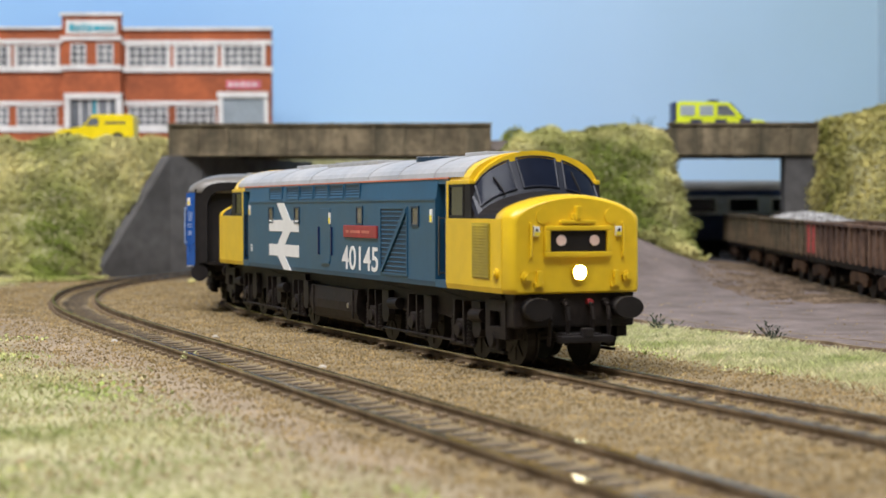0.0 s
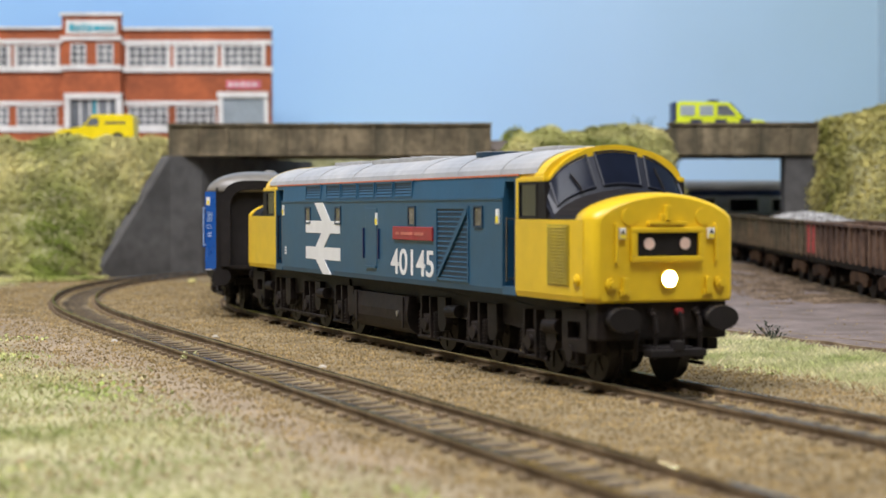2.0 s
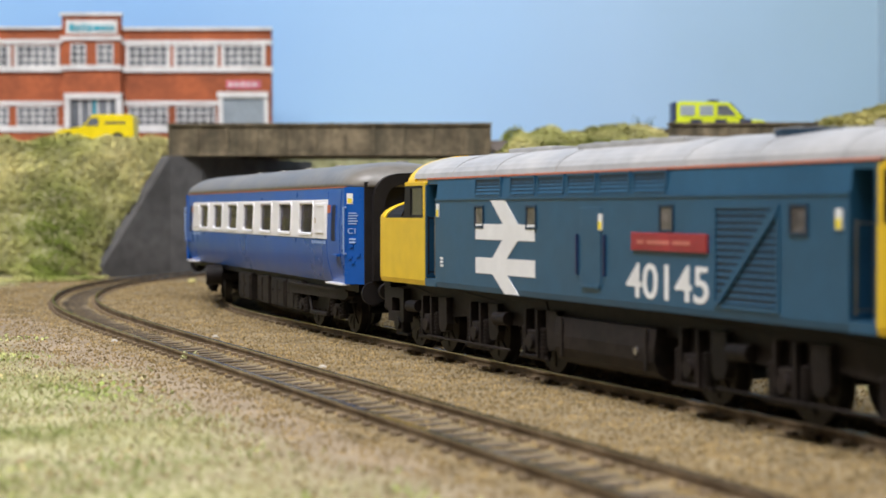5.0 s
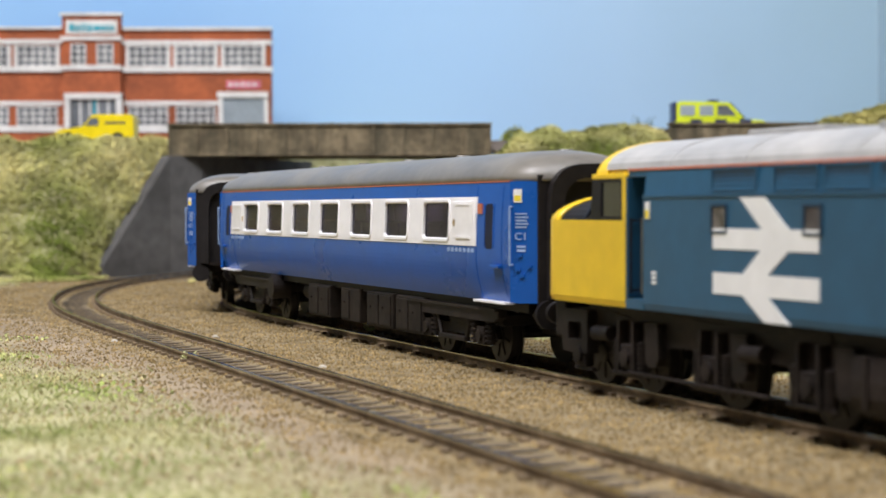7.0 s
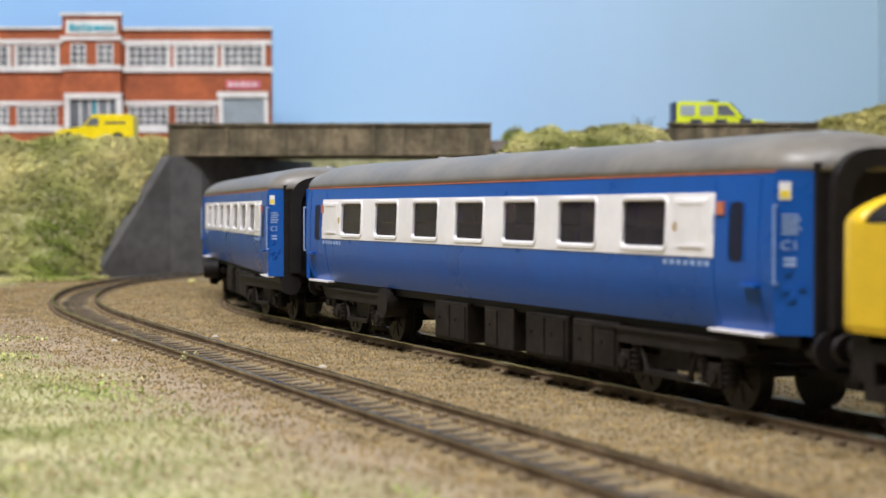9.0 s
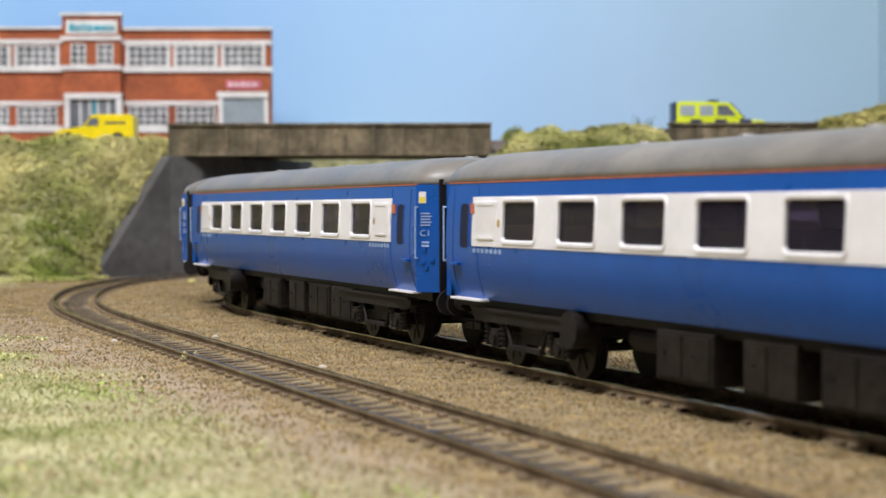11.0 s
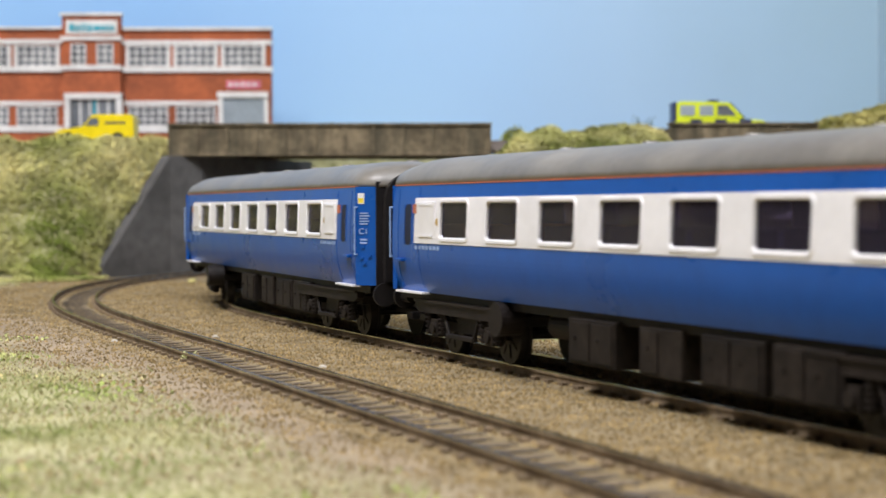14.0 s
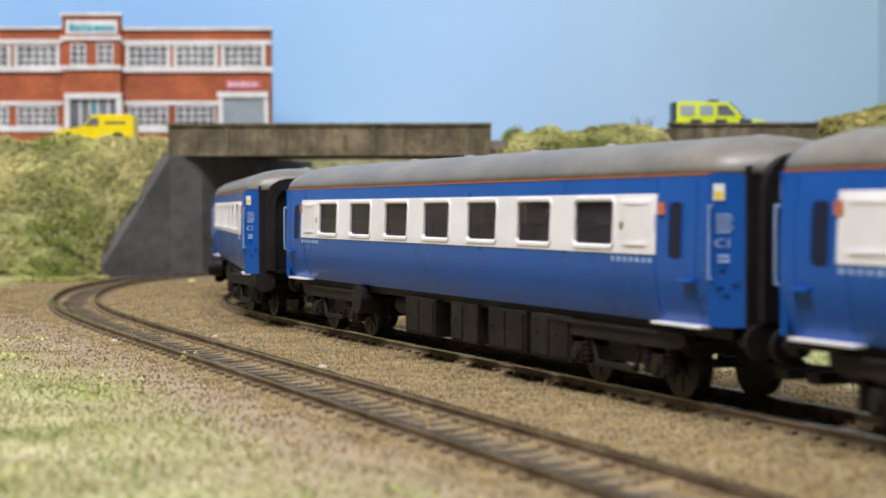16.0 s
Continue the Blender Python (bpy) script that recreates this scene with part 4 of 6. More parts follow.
def build_loco_bogie(loco, e):
    """A heavy four-axle bogie with frame, axle boxes, springs, buffer beam and couplings; mid at 80 mm from the centre."""
    X = lambda x: e * (x - 80.0)
    bm = fresh()
    for s in (-1, 1):
        y0, y1 = sorted((s * 12.2, s * 13.8))
        prism(bm, [(X(28.5), 12.0), (X(31), 16.5), (X(60), 15.5), (X(78), 16.6), (X(98), 15.0), (X(112), 16.6), (X(127.5), 16.0), (X(127.5), 7.0),
                   (X(120), 6.0), (X(114), 9.6), (X(104), 10.2), (X(90), 9.6), (X(76), 10.6), (X(60), 9.6), (X(46), 10.2), (X(28.5), 9.0)], y0, y1, axis="y")
    box(bm, *sorted((X(31), X(126))), -12.4, 12.4, 10.5, 14.5)
    bogie = part("bogie", bm, UNDER, loco, "weathered black eight-wheel bogie")
    bogie.location = (e * 80.0 * MM, 0, RAIL_TOP_Z * MM)
    ws = []
    for x, r in AXLES:
        ws.append(build_wheelset(X(x), r, bogie))
        for s in (-1, 1):
            bm = fresh()
            box(bm, X(x) - 2.6, X(x) + 2.6, *sorted((s * 13.4, s * 15.6)), r - 2.4, r + 2.6, 0.4)
            rod(bm, (X(x), s * 15.4, r), (X(x), s * 16.4, r), 1.7, n=14)
            box(bm, X(x) - 4.0, X(x) + 4.0, *sorted((s * 13.6, s * 14.8)), r - 3.3, r - 2.6, 0.1)
            part("axle_box", bm, UNDER, bogie)
            if r > 7:
                bm = fresh()
                for d in (-5.0, 5.0):
                    rod(bm, (X(x) + d, s * 14.4, r - 3.6), (X(x) + d, s * 14.4, r + 3.4), 1.0, n=12)
                    for k in range(7):
                        rod(bm, (X(x) + d, s * 14.4, r - 3.1 + k * 0.95), (X(x) + d, s * 14.4, r - 2.65 + k * 0.95), 1.3, n=12)
                rod(bm, (X(x) - 7.2, s * 14.8, r - 3.6), (X(x) + 7.2, s * 14.8, r - 3.6), 0.45, n=8)
                part("coil_spring", bm, UNDER, bogie)
                bm = fresh()
                prism(bm, [(X(x) + 7.0, 14.8), (X(x) + 12.2, 14.8), (X(x) + 12.6, 8.2), (X(x) + 11.6, 6.4), (X(x) + 8.6, 6.0), (X(x) + 7.4, 7.4)], *sorted((s * 13.5, s * 15.4)), axis="y")
                part("brake_hanger", bm, UNDER, bogie)
                bm = fresh()
                for d in (-2.9, 2.9):
                    prism(bm, [(X(x) + d - 0.45, 14.6), (X(x) + d + 0.45, 14.6), (X(x) + d * 1.12 + 0.4, r - 3.4), (X(x) + d * 1.12 - 0.4, r - 3.4)], *sorted((s * 13.7, s * 15.9)), axis="y")
                rod(bm, (X(x) - 3.4, s * 15.7, r - 3.2), (X(x) + 3.4, s * 15.7, r - 3.2), 0.35, n=6)
                part("horn_guide", bm, UNDER, bogie)
    for s in (-1, 1):
        for x in (51.5, 108):
            bm = fresh()
            rod(bm, (X(x) - 3.5, s * 15.0, 11.4), (X(x) + 3.0, s * 14.8, 11.6), 1.6, n=16)
            part("brake_cylinder", bm, UNDER, bogie)
        bm = fresh()
        rod(bm, (X(45), s * 16.0, 4.6), (X(96), s * 16.0, 4.6), 0.35, n=6)
        part("brake_rod", bm, UNDER, bogie)
        bm = fresh()
        frame_ring(bm, *sorted((X(114), X(125.5))), 6.8, 15.9, *sorted((s * 13.2, s * 15.9)), 2.7)
        part("end_casting", bm, UNDER, bogie, "heavy black end frame with a lightening hole")
        # black sheet behind the opening, standing in for the shade inside the hole
        bm = fresh()
        box(bm, *sorted((X(114.5), X(125.0))), *sorted((s * 13.0, s * 13.6)), 7.2, 15.5)
        part("casting_web", bm, CAB_BLACK, bogie)
    # buffer beam and what hangs on it
    bm = fresh()
    box(bm, *sorted((X(124.5), X(129.6))), -15.6, 15.6, 9.6, 17.8, 0.5)
    beam = part("buffer_beam", bm, UNDER, bogie, "black buffer beam")
    for s in (-1, 1):
        bm = fresh()
        rod(bm, (X(129.2), s * 11.6, 14.2), (X(133.4), s * 11.6, 14.2), 2.5, 2.0, n=18)
        rod(bm, (X(133.2), s * 11.6, 14.2), (X(134.2), s * 11.6, 14.2), 1.2, n=14)
        r = bmesh.ops.create_cone(bm, cap_ends=True, segments=28, radius1=3.15, radius2=2.95, depth=0.9,
                                  matrix=Matrix.Translation((X(134.5), s * 11.6, 14.2)) @ Matrix.Rotation(math.pi / 2, 4, "Y"))
        for v in r["verts"]:
            v.co.y = s * 11.6 + (v.co.y - s * 11.6) * 1.25
            v.co.z = 14.2 + (v.co.z - 14.2) * 0.85
        part("buffer", bm, CAB_BLACK, bogie, "black oval buffer")
    bm = fresh()
    box(bm, *sorted((X(126), X(134.5))), -4.6, 4.6, 7.0, 8.4, 0.2)
    box(bm, *sorted((X(133.0), X(136.6))), -6.6, 6.6, 6.4, 8.0, 0.3)
    box(bm, *sorted((X(134.8), X(136.8))), -1.3, 1.3, 7.6, 9.8, 0.3)
    part("tension_coupling", bm, CAB_BLACK, bogie, "black wide loop coupling")
    for s, mat in ((-1, CAB_BLACK), (1, CAB_BLACK), (0.45, RED), (-0.4, CAB_BLACK)):
        bm = fresh()
        pts = [(129.8, 15.5), (131.8, 14.6), (132.4, 11.5), (131.8, 7.5), (131.2, 5.6)]
        for a, b in zip(pts, pts[1:]):
            rod(bm, (X(a[0]), s * 7.6, a[1]), (X(b[0]), s * 7.6, b[1]), 0.55, n=8)
        part("brake_hose", bm, UNDER, bogie)
        bm = fresh()
        rod(bm, (X(129.4), s * 7.6, 15.5), (X(131.0), s * 7.6, 15.5), 0.8, n=10)
        part("hose_tap", bm, mat if mat is RED else UNDER, bogie)
    return bogie, ws


AXLES = ((118.0, 6.4), (97.5, 7.4), (66.0, 7.4), (34.5, 7.4))
LOCO = build_loco()

# ---- coaches ----
def build_coach():
    coach = thing("coach", "bright blue passenger coach with white window band and grey roof", "coach", "coaches of the train")
    bogies, wheelsets = [], []
    # the shell's outline, from the sole bar up to the roof edge, with its gentle bulge
    def half_at(z):
        return 17.95 - 0.85 * (max(0.0, z - 29) / 15.6) ** 2 - 2.3 * (max(0.0, 28 - z) / 11.3) ** 2
    wall = [(half_at(z), z) for z in np.arange(16.7, 44.7, 1.2)]
    wins = [-86.9 + 28.58 * i for i in range(7)]
    z0, z1 = 31.0, 40.0
    for s in (-1, 1):
        # lower side, upper side and the piers between the windows
        def slab(x0, x1, za, zb, mat, name, label="", out=0.0, thick=0.9):
            bm = fresh()
            zs = [za] + [p[1] for p in wall if za < p[1] < zb] + [zb]
            outer = [(s * (half_at(z) + out), z) for z in zs]
            inner = [(s * (half_at(z) - thick), z) for z in zs[::-1]]
            prism(bm, outer + inner, x0, x1)
            return part(name, bm, mat, coach, label)
        lower = slab(-129.4, 129.4, 16.7, z0, COACH_BLUE, "lower_side", "bright blue lower coach side")
        slab(-129.4, 129.4, z1, 44.6, COACH_BLUE, "upper_side")
        xs = [-129.4] + [v for c in wins for v in (c - 8.7, c + 8.7)] + [129.4]
        for a, b in zip(xs[::2], xs[1::2]):
            slab(a, b, z0, z1, COACH_WHITE if abs(a + b) < 200 else COACH_BLUE, "window_pier")
        # white band, cut round the windows
        bm = fresh()
        b0, b1, e0, e1 = 29.5, 41.2, -113.0, 110.5
        for za, zb in ((b0, z0), (z1, b1)):
            prism(bm, [(s * (half_at(za) + 0.18), za), (s * (half_at(zb) + 0.18), zb), (s * (half_at(zb) - 0.3), zb), (s * (half_at(za) - 0.3), za)], e0, e1)
        for a, b in zip([e0] + xs[2::2], xs[1:-1:2] + [e1]):
            prism(bm, [(s * (half_at(z0) + 0.18), z0), (s * (half_at(z1) + 0.18), z1), (s * (half_at(z1) - 0.3), z1), (s * (half_at(z0) - 0.3), z0)], a, b)
        band = part("window_band", bm, COACH_WHITE, coach, "white band round the windows")
        for c in wins:
            bm = fresh()
            prism(bm, [(s * (half_at(z) - d), z) for z, d in ((z0, 0.35), (z1, 0.35), (z1, 0.75), (z0, 0.75))], c - 8.7, c + 8.7)
            w = part("window", bm, COACH_GLASS, coach, "dark tinted coach window")
            bm = fresh()
            rings = []
            for k in range(25):
                a = 2 * math.pi * (k % 24 + 0.5) / 24
                u, v = math.cos(a), math.sin(a)
                px, pz = c + math.copysign(7.5, u) + 1.2 * u, 35.5 + math.copysign(3.3, v) + 1.2 * v
                rings.append([(px + o * u, s * (half_at(pz + o * v) + h), pz + o * v) for o, h in ((-0.2, -0.5), (-0.2, 0.2), (0.15, 0.42), (0.75, 0.42), (0.95, 0.0), (0.95, -0.5))])
            loft(bm, rings, caps=False)
            bmesh.ops.remove_doubles(bm, verts=bm.verts, dist=0.001)
            part("window_frame", bm, COACH_WHITE, w, "white window frame")
        # plain white shutters at both ends of the band
        for c in (-105.0, 102.6):
            bm = fresh()
            box(bm, c - 6.2, c + 6.2, *sorted((s * 17.7, s * 18.15)), 30.8, 40.2, 0.25)
            p = part("blank_panel", bm, COACH_WHITE, band)
            bm = fresh()
            box(bm, c - 4.5, c + 4.5, *sorted((s * 18.0, s * 18.3)), 39.2, 39.6)
            box(bm, c - 4.5, c + 4.5, *sorted((s * 18.0, s * 18.4)), 31.2, 31.7)
            part("panel_ledge", bm, COACH_WHITE, band)
        for c in (-97.2, 97.0):
            bm = fresh()
            rod(bm, (c, s * 17.6, 35.0), (c, s * 18.15, 35.0), 0.95, n=12)
            part("crest", bm, GOLD, band, "small gold crest")
        # line of small white letters under each end of the band
        for c in (-104.0, 101.0):
            bm = fresh()
            for k in range(7):
                box(bm, c - 8.6 + k * 2.5, c - 8.6 + k * 2.5 + 1.5, *sorted((s * 17.8, s * 18.02)), 27.9, 28.9)
            part("small_lettering", bm, MARK, lower)
        # doors, windows in them, steps and rails
        for d in (-1, 1):
            bm = fresh()
            for xx in (d * 117.6 - 7.4, d * 117.6 + 7.4):
                zs = [17.6] + [p[1] for p in wall if 17.6 < p[1] < 43.6] + [43.6]
                prism(bm, [(s * (half_at(z) + 0.12), z) for z in zs] + [(s * (half_at(z) - 0.3), z) for z in zs[::-1]], xx - 0.15, xx + 0.15)
            door = part("door", bm, COACH_BLUE, coach)
            bm = fresh()
            c = d * 117.8
            rings = []
            for k in range(17):
                z = 29.0 + 10.6 * k / 16
                w = 2.2 - 0.9 * max(0.0, abs(k - 8) / 8 * 10.6 / 2 - 4.0) ** 2 / 1.69
                rings.append([(c - w, s * (half_at(z) + 0.1), z), (c + w, s * (half_at(z) + 0.1), z), (c + w, s * (half_at(z) - 0.4), z), (c - w, s * (half_at(z) - 0.4), z)])
            loft(bm, rings)
            part("door_window", bm, DOOR_DARK, door, "narrow dark door window")
            bm = fresh()
            for xx in (c - 2.6, c + 2.6):
                prism(bm, [(s * (half_at(z) + h), z) for z, h in ((29.2, 0.18), (34.4, 0.18), (39.4, 0.18), (39.4, -0.3), (34.4, -0.3), (29.2, -0.3))], xx - 0.2, xx + 0.2)
            part("door_window_frame", bm, COACH_BLUE, door)
            bm = fresh()
            box(bm, d * 122.8 - 2.6, d * 122.8 + 2.6, *sorted((s * 17.8, s * 19.0)), 24.6, 25.3, 0.15)
            part("door_handle", bm, COACH_BLUE, door)
            bm = fresh()
            box(bm, d * 117.6 - 9.2, d * 117.6 + 9.2, *sorted((s * 15.4, s * 17.9)), 16.3, 16.85, 0.1)
            part("foot_board", bm, COACH_WHITE, coach, "white step below the door")
            bm = fresh()
            box(bm, d * 112.6 - 1.2, d * 112.6 + 1.2, *sorted((s * 17.6, s * 18.05)), 37.2, 39.6)
            part("orange_tab", bm, ORANGE, coach)
            bm = fresh()
            rod(bm, (d * 130.2, s * 18.2, 25.4), (d * 130.2, s * 18.2, 39.0), 0.22, n=6)
            for z in (25.6, 38.8):
                rod(bm, (d * 130.2, s * 18.2, z), (d * 129.6, s * 17.0, z), 0.22, n=6)
            part("grab_rail", bm, MARK, coach)
            # the corner panel slants in towards the end
            bm = fresh()
            quad = [(d * 129.4, s * 17.7), (d * 135.4, s * 12.6), (d * 134.6, s * 11.8), (d * 128.7, s * 16.8)]
            prism(bm, quad, 16.9, 44.6, axis="z")
            cp = part("corner_panel", bm, COACH_BLUE, coach, "slanted blue end panel")
            ux, uy = 6.0 / 7.9, -5.1 / 7.9
            def onp(u, z, out=0.1):
                return (d * (129.4 + ux * u + 0.67 * out), s * (17.7 + uy * u + 0.75 * out), z)
            def plate(u0, u1, za, zb, mat, name, label="", out=0.15):
                bm = fresh()
                a = [bm.verts.new(onp(u, z, o)) for o in (-0.2, out) for u, z in ((u0, za), (u1, za), (u1, zb), (u0, zb))]
                for f in ((0, 1, 2, 3), (4, 7, 6, 5), (0, 4, 5, 1), (1, 5, 6, 2), (2, 6, 7, 3), (3, 7, 4, 0)):
                    bm.faces.new([a[i] for i in f])
                return part(name, bm, mat, cp, label)
            nt = plate(0.9, 3.0, 39.8, 42.8, WHITE, "warning_notice", "small white and yellow notice")
            plate(1.1, 2.8, 40.1, 41.4, WARN_YELLOW, "notice_field", out=0.2)
            for k in range(5):
                plate(1.4, 4.2 + 0.5 * (k % 2), 34.0 + k * 0.75, 34.35 + k * 0.75, MARK, "data_line")
            for k in range(2):
                plate(1.7, 3.9, 28.6 + k * 0.9, 29.1 + k * 0.9, MARK, "data_line")
            if s < 0 < d:
                bm = lettering("C1", 0, 2.6, 31.3, 32.9, 0.0, bold=0.0)
                for v in bm.verts:
                    v.co = Vector(onp(1.3 + v.co.x, v.co.z, 0.12 - v.co.y))
                part("class_marking", bm, MARK, cp, "white marking C1")
            else:
                plate(1.4, 4.0, 31.3, 33.1, MARK, "class_marking")
            for u, z in ((1.6, 24.2), (4.4, 24.8), (2.6, 22.8), (2.0, 27.4)):
                plate(u, u + 1.1, z, z + 0.8, COACH_BLUE, "fitting", out=0.35)
    # roof with rounded ends
    bm = fresh()
    rings = []
    for i in range(41):
        x = -135.8 + 271.6 * i / 40
        far = max(0.0, (abs(x) - 118.0) / 17.8)
        drop = 3.2 * far ** 2.2
        half = 17.15 if abs(x) < 129.4 else 17.15 - (abs(x) - 129.4) * 0.72
        rings.append([(x, y, z) for y, z in arch(half, 44.5, 52.2 - drop, 18, 2.25)])
    loft(bm, rings)
    roof = part("roof", bm, COACH_ROOF, coach, "weathered grey rounded roof", smooth=True)
    for s in (-1, 1):
        bm = fresh()
        box(bm, -129.4, 129.4, *sorted((s * 16.9, s * 17.25)), 44.5, 44.75)
        part("roof_line", bm, ORANGE, coach, "thin orange line below the roof")
    for x in (-112, -96, -60, -20, 20, 60, 96, 112):
        bm = fresh()
        rod(bm, (x, 5.0 * (1 if abs(x) > 90 else 0), 51.6), (x, 5.0 * (1 if abs(x) > 90 else 0), 52.7), 2.4, 1.7, n=14)
        part("roof_vent", bm, COACH_ROOF, roof)
    # ends with the black gangway
    for d in (-1, 1):
        bm = fresh()
        box(bm, *sorted((d * 134.8, d * 135.6)), -13.4, 13.4, 16.9, 46.0)
        end = part("end_wall", bm, CAB_BLACK, coach, "black coach end")
        bm = fresh()
        pts = arch(11.5, 38.0, 48.6, 14, 3.0)
        out = [(-11.5, 18.0)] + pts + [(11.5, 18.0)]
        inn = [(-8.2, 18.0)] + arch(8.2, 37.0, 45.4, 14, 3.0) + [(8.2, 18.0)]
        loft(bm, [[(d * 135.2, *o), (d * 138.0, *o), (d * 138.0, *i), (d * 135.2, *i)] for o, i in zip(out, inn)])
        part("gangway_bellows", bm, CAB_BLACK, coach, "black gangway bellows")
        bm = fresh()
        box(bm, *sorted((d * 134, d * 137.2)), -8.0, 8.0, 17.2, 18.4)
        part("gangway_plate", bm, UNDER, coach)
        for s in (-1, 1):
            bm = fresh()
            rod(bm, (d * 131.5, s * 11.4, 14.4), (d * 136.6, s * 11.4, 14.4), 1.6, n=14)
            rod(bm, (d * 136.2, s * 11.4, 14.4), (d * 137.2, s * 11.4, 14.4), 3.3, n=20)
            part("buffer", bm, CAB_BLACK, coach, "black round buffer")
    # floor, seats, underframe
    bm = fresh()
    box(bm, -128, 128, -14.6, 14.6, 16.9, 18.4)
    part("floor", bm, INSIDE, coach)
    for i in range(14):
        x = -100 + i * 15.2
        for s in (-1, 1):
            bm = fresh()
            box(bm, x - 4.2, x + 4.2, *sorted((s * 5.0, s * 14.4)), 18.4, 25.0, 0.4)
            box(bm, x - 1.2, x + 1.2, *sorted((s * 5.0, s * 15.6)), 24.8, 34.6, 0.5)
            part("seat", bm, SEAT if x > -42 else INSIDE, coach, "dark blue double seat" if x > -42 else "brown double seat")
    bm = fresh()
    box(bm, -132, 132, -14.2, 14.2, 14.6, 16.9)
    under = part("underframe", bm, UNDER, coach, "weathered black underframe")
    for x0, x1, d in ((50.0, 70.5, 15.8), (26.5, 47.5, 15.8), (2.0, 18.5, 15.2), (-28.0, -7.0, 15.8)):
        for s in (-1, 1):
            bm = fresh()
            box(bm, x0, x1, *sorted((s * 6.5, s * d)), 5.4, 15.2, 0.4)
            eq = part("equipment_box", bm, BOX_BROWN, coach, "dark brown equipment box")
            for k in range(2 if x1 - x0 > 18 else 1):
                bm = fresh()
                xa = x0 + 1.0 + k * (x1 - x0 - 1) / 2
                box(bm, xa, xa + (x1 - x0) / 2 - 1.6, *sorted((s * (d - 0.1), s * (d + 0.35))), 6.2, 14.4, 0.12)
                rod(bm, (xa + 3, s * d, 11.0), (xa + 3, s * (d + 0.7), 11.0), 0.4, n=6)
                part("box_lid", bm, BOX_BROWN, eq)
    bm = fresh()
    rod(bm, (-46, -9, 12.0), (-32, -9, 12.0), 3.0, n=18)
    part("air_reservoir", bm, UNDER, coach)
    for d in (-1, 1):
        b, ws = build_coach_bogie(coach, d)
        bogies.append((b, d * 89.0))
        wheelsets += ws
    return coach, bogies, wheelsets


def build_coach_bogie(coach, d):
    bm = fresh()
    box(bm, -6, 6, -13.5, 13.5, 8.0, 12.6, 0.3)
    bogie = part("bogie", bm, UNDER, coach, "weathered black coach bogie")
    for s in (-1, 1):
        bm = fresh()
        prism(bm, [(-29, 11.6), (-26, 10.4), (26, 10.4), (29, 11.6), (29, 13.6), (-29, 13.6)], *sorted((s * 13.6, s * 15.8)), axis="y")
        prism(bm, [(-28.6, 13.0), (28.6, 13.0), (28.6, 13.7), (-28.6, 13.7)], *sorted((s * 15.7, s * 16.4)), axis="y")
        part("side_frame", bm, UNDER, bogie)
        bm = fresh()
        prism(bm, [(-24, 6.2), (24, 6.2), (22, 9.2), (9, 8.6), (-9, 8.6), (-22, 9.2)], *sorted((s * 12.2, s * 13.6)), axis="y")
        part("lower_beam", bm, UNDER, bogie)
    for x in (-25.5, 25.5):
        bm = fresh()
        box(bm, x - 1.5, x + 1.5, -13.6, 13.6, 9.5, 12.0, 0.2)
        part("end_beam", bm, UNDER, bogie)
    bogie.location = (d * 89.0 * MM, 0, RAIL_TOP_Z * MM)
    ws = []
    for x in (-17.2, 17.2):
        ws.append(build_wheelset(x, 6.7, bogie))
        for s in (-1, 1):
            bm = fresh()
            box(bm, x - 2.3, x + 2.3, *sorted((s * 12.6, s * 15.2)), 4.4, 9.0, 0.4)
            rod(bm, (x, s * 15.0, 6.7), (x, s * 15.9, 6.7), 1.5, n=14)
            part("axle_box", bm, BOX_BROWN, bogie)
            for o in (-4.4, 4.4):
                bm = fresh()
                for k in range(5):
                    rod(bm, (x + o, s * 14.2, 5.4 + k * 1.15), (x + o, s * 14.2, 5.95 + k * 1.15), 1.5, n=12)
                rod(bm, (x + o, s * 14.2, 4.8), (x + o, s * 14.2, 11.2), 1.0, n=10)
                part("coil_spring", bm, UNDER, bogie)
    for s in (-1, 1):
        bm = fresh()
        box(bm, -8.5, 8.5, *sorted((s * 14.0, s * 15.6)), 4.6, 5.8, 0.2)
        rod(bm, (-8, s * 14.8, 5.2), (-11, s * 14.8, 11.2), 0.5, n=6), rod(bm, (8, s * 14.8, 5.2), (11, s * 14.8, 11.2), 0.5, n=6)
        part("spring_plank", bm, UNDER, bogie)
        if d < 0:
            bm = fresh()
            rod(bm, (25.5, s * 11.0, 11.4), (25.5, s * 17.2, 11.4), 4.0, n=22)
            part("dynamo", bm, UNDER, bogie, "dark cylinder at the bogie end")
    bm = fresh()
    box(bm, *sorted((d * 26, d * 46.5)), -3.0, 3.0, 7.2, 8.6, 0.2)
    box(bm, *sorted((d * 45, d * 49)), -6.6, 6.6, 6.4, 8.4, 0.3)
    part("tension_coupling", bm, CAB_BLACK, bogie, "black wide loop coupling")
    return bogie, ws


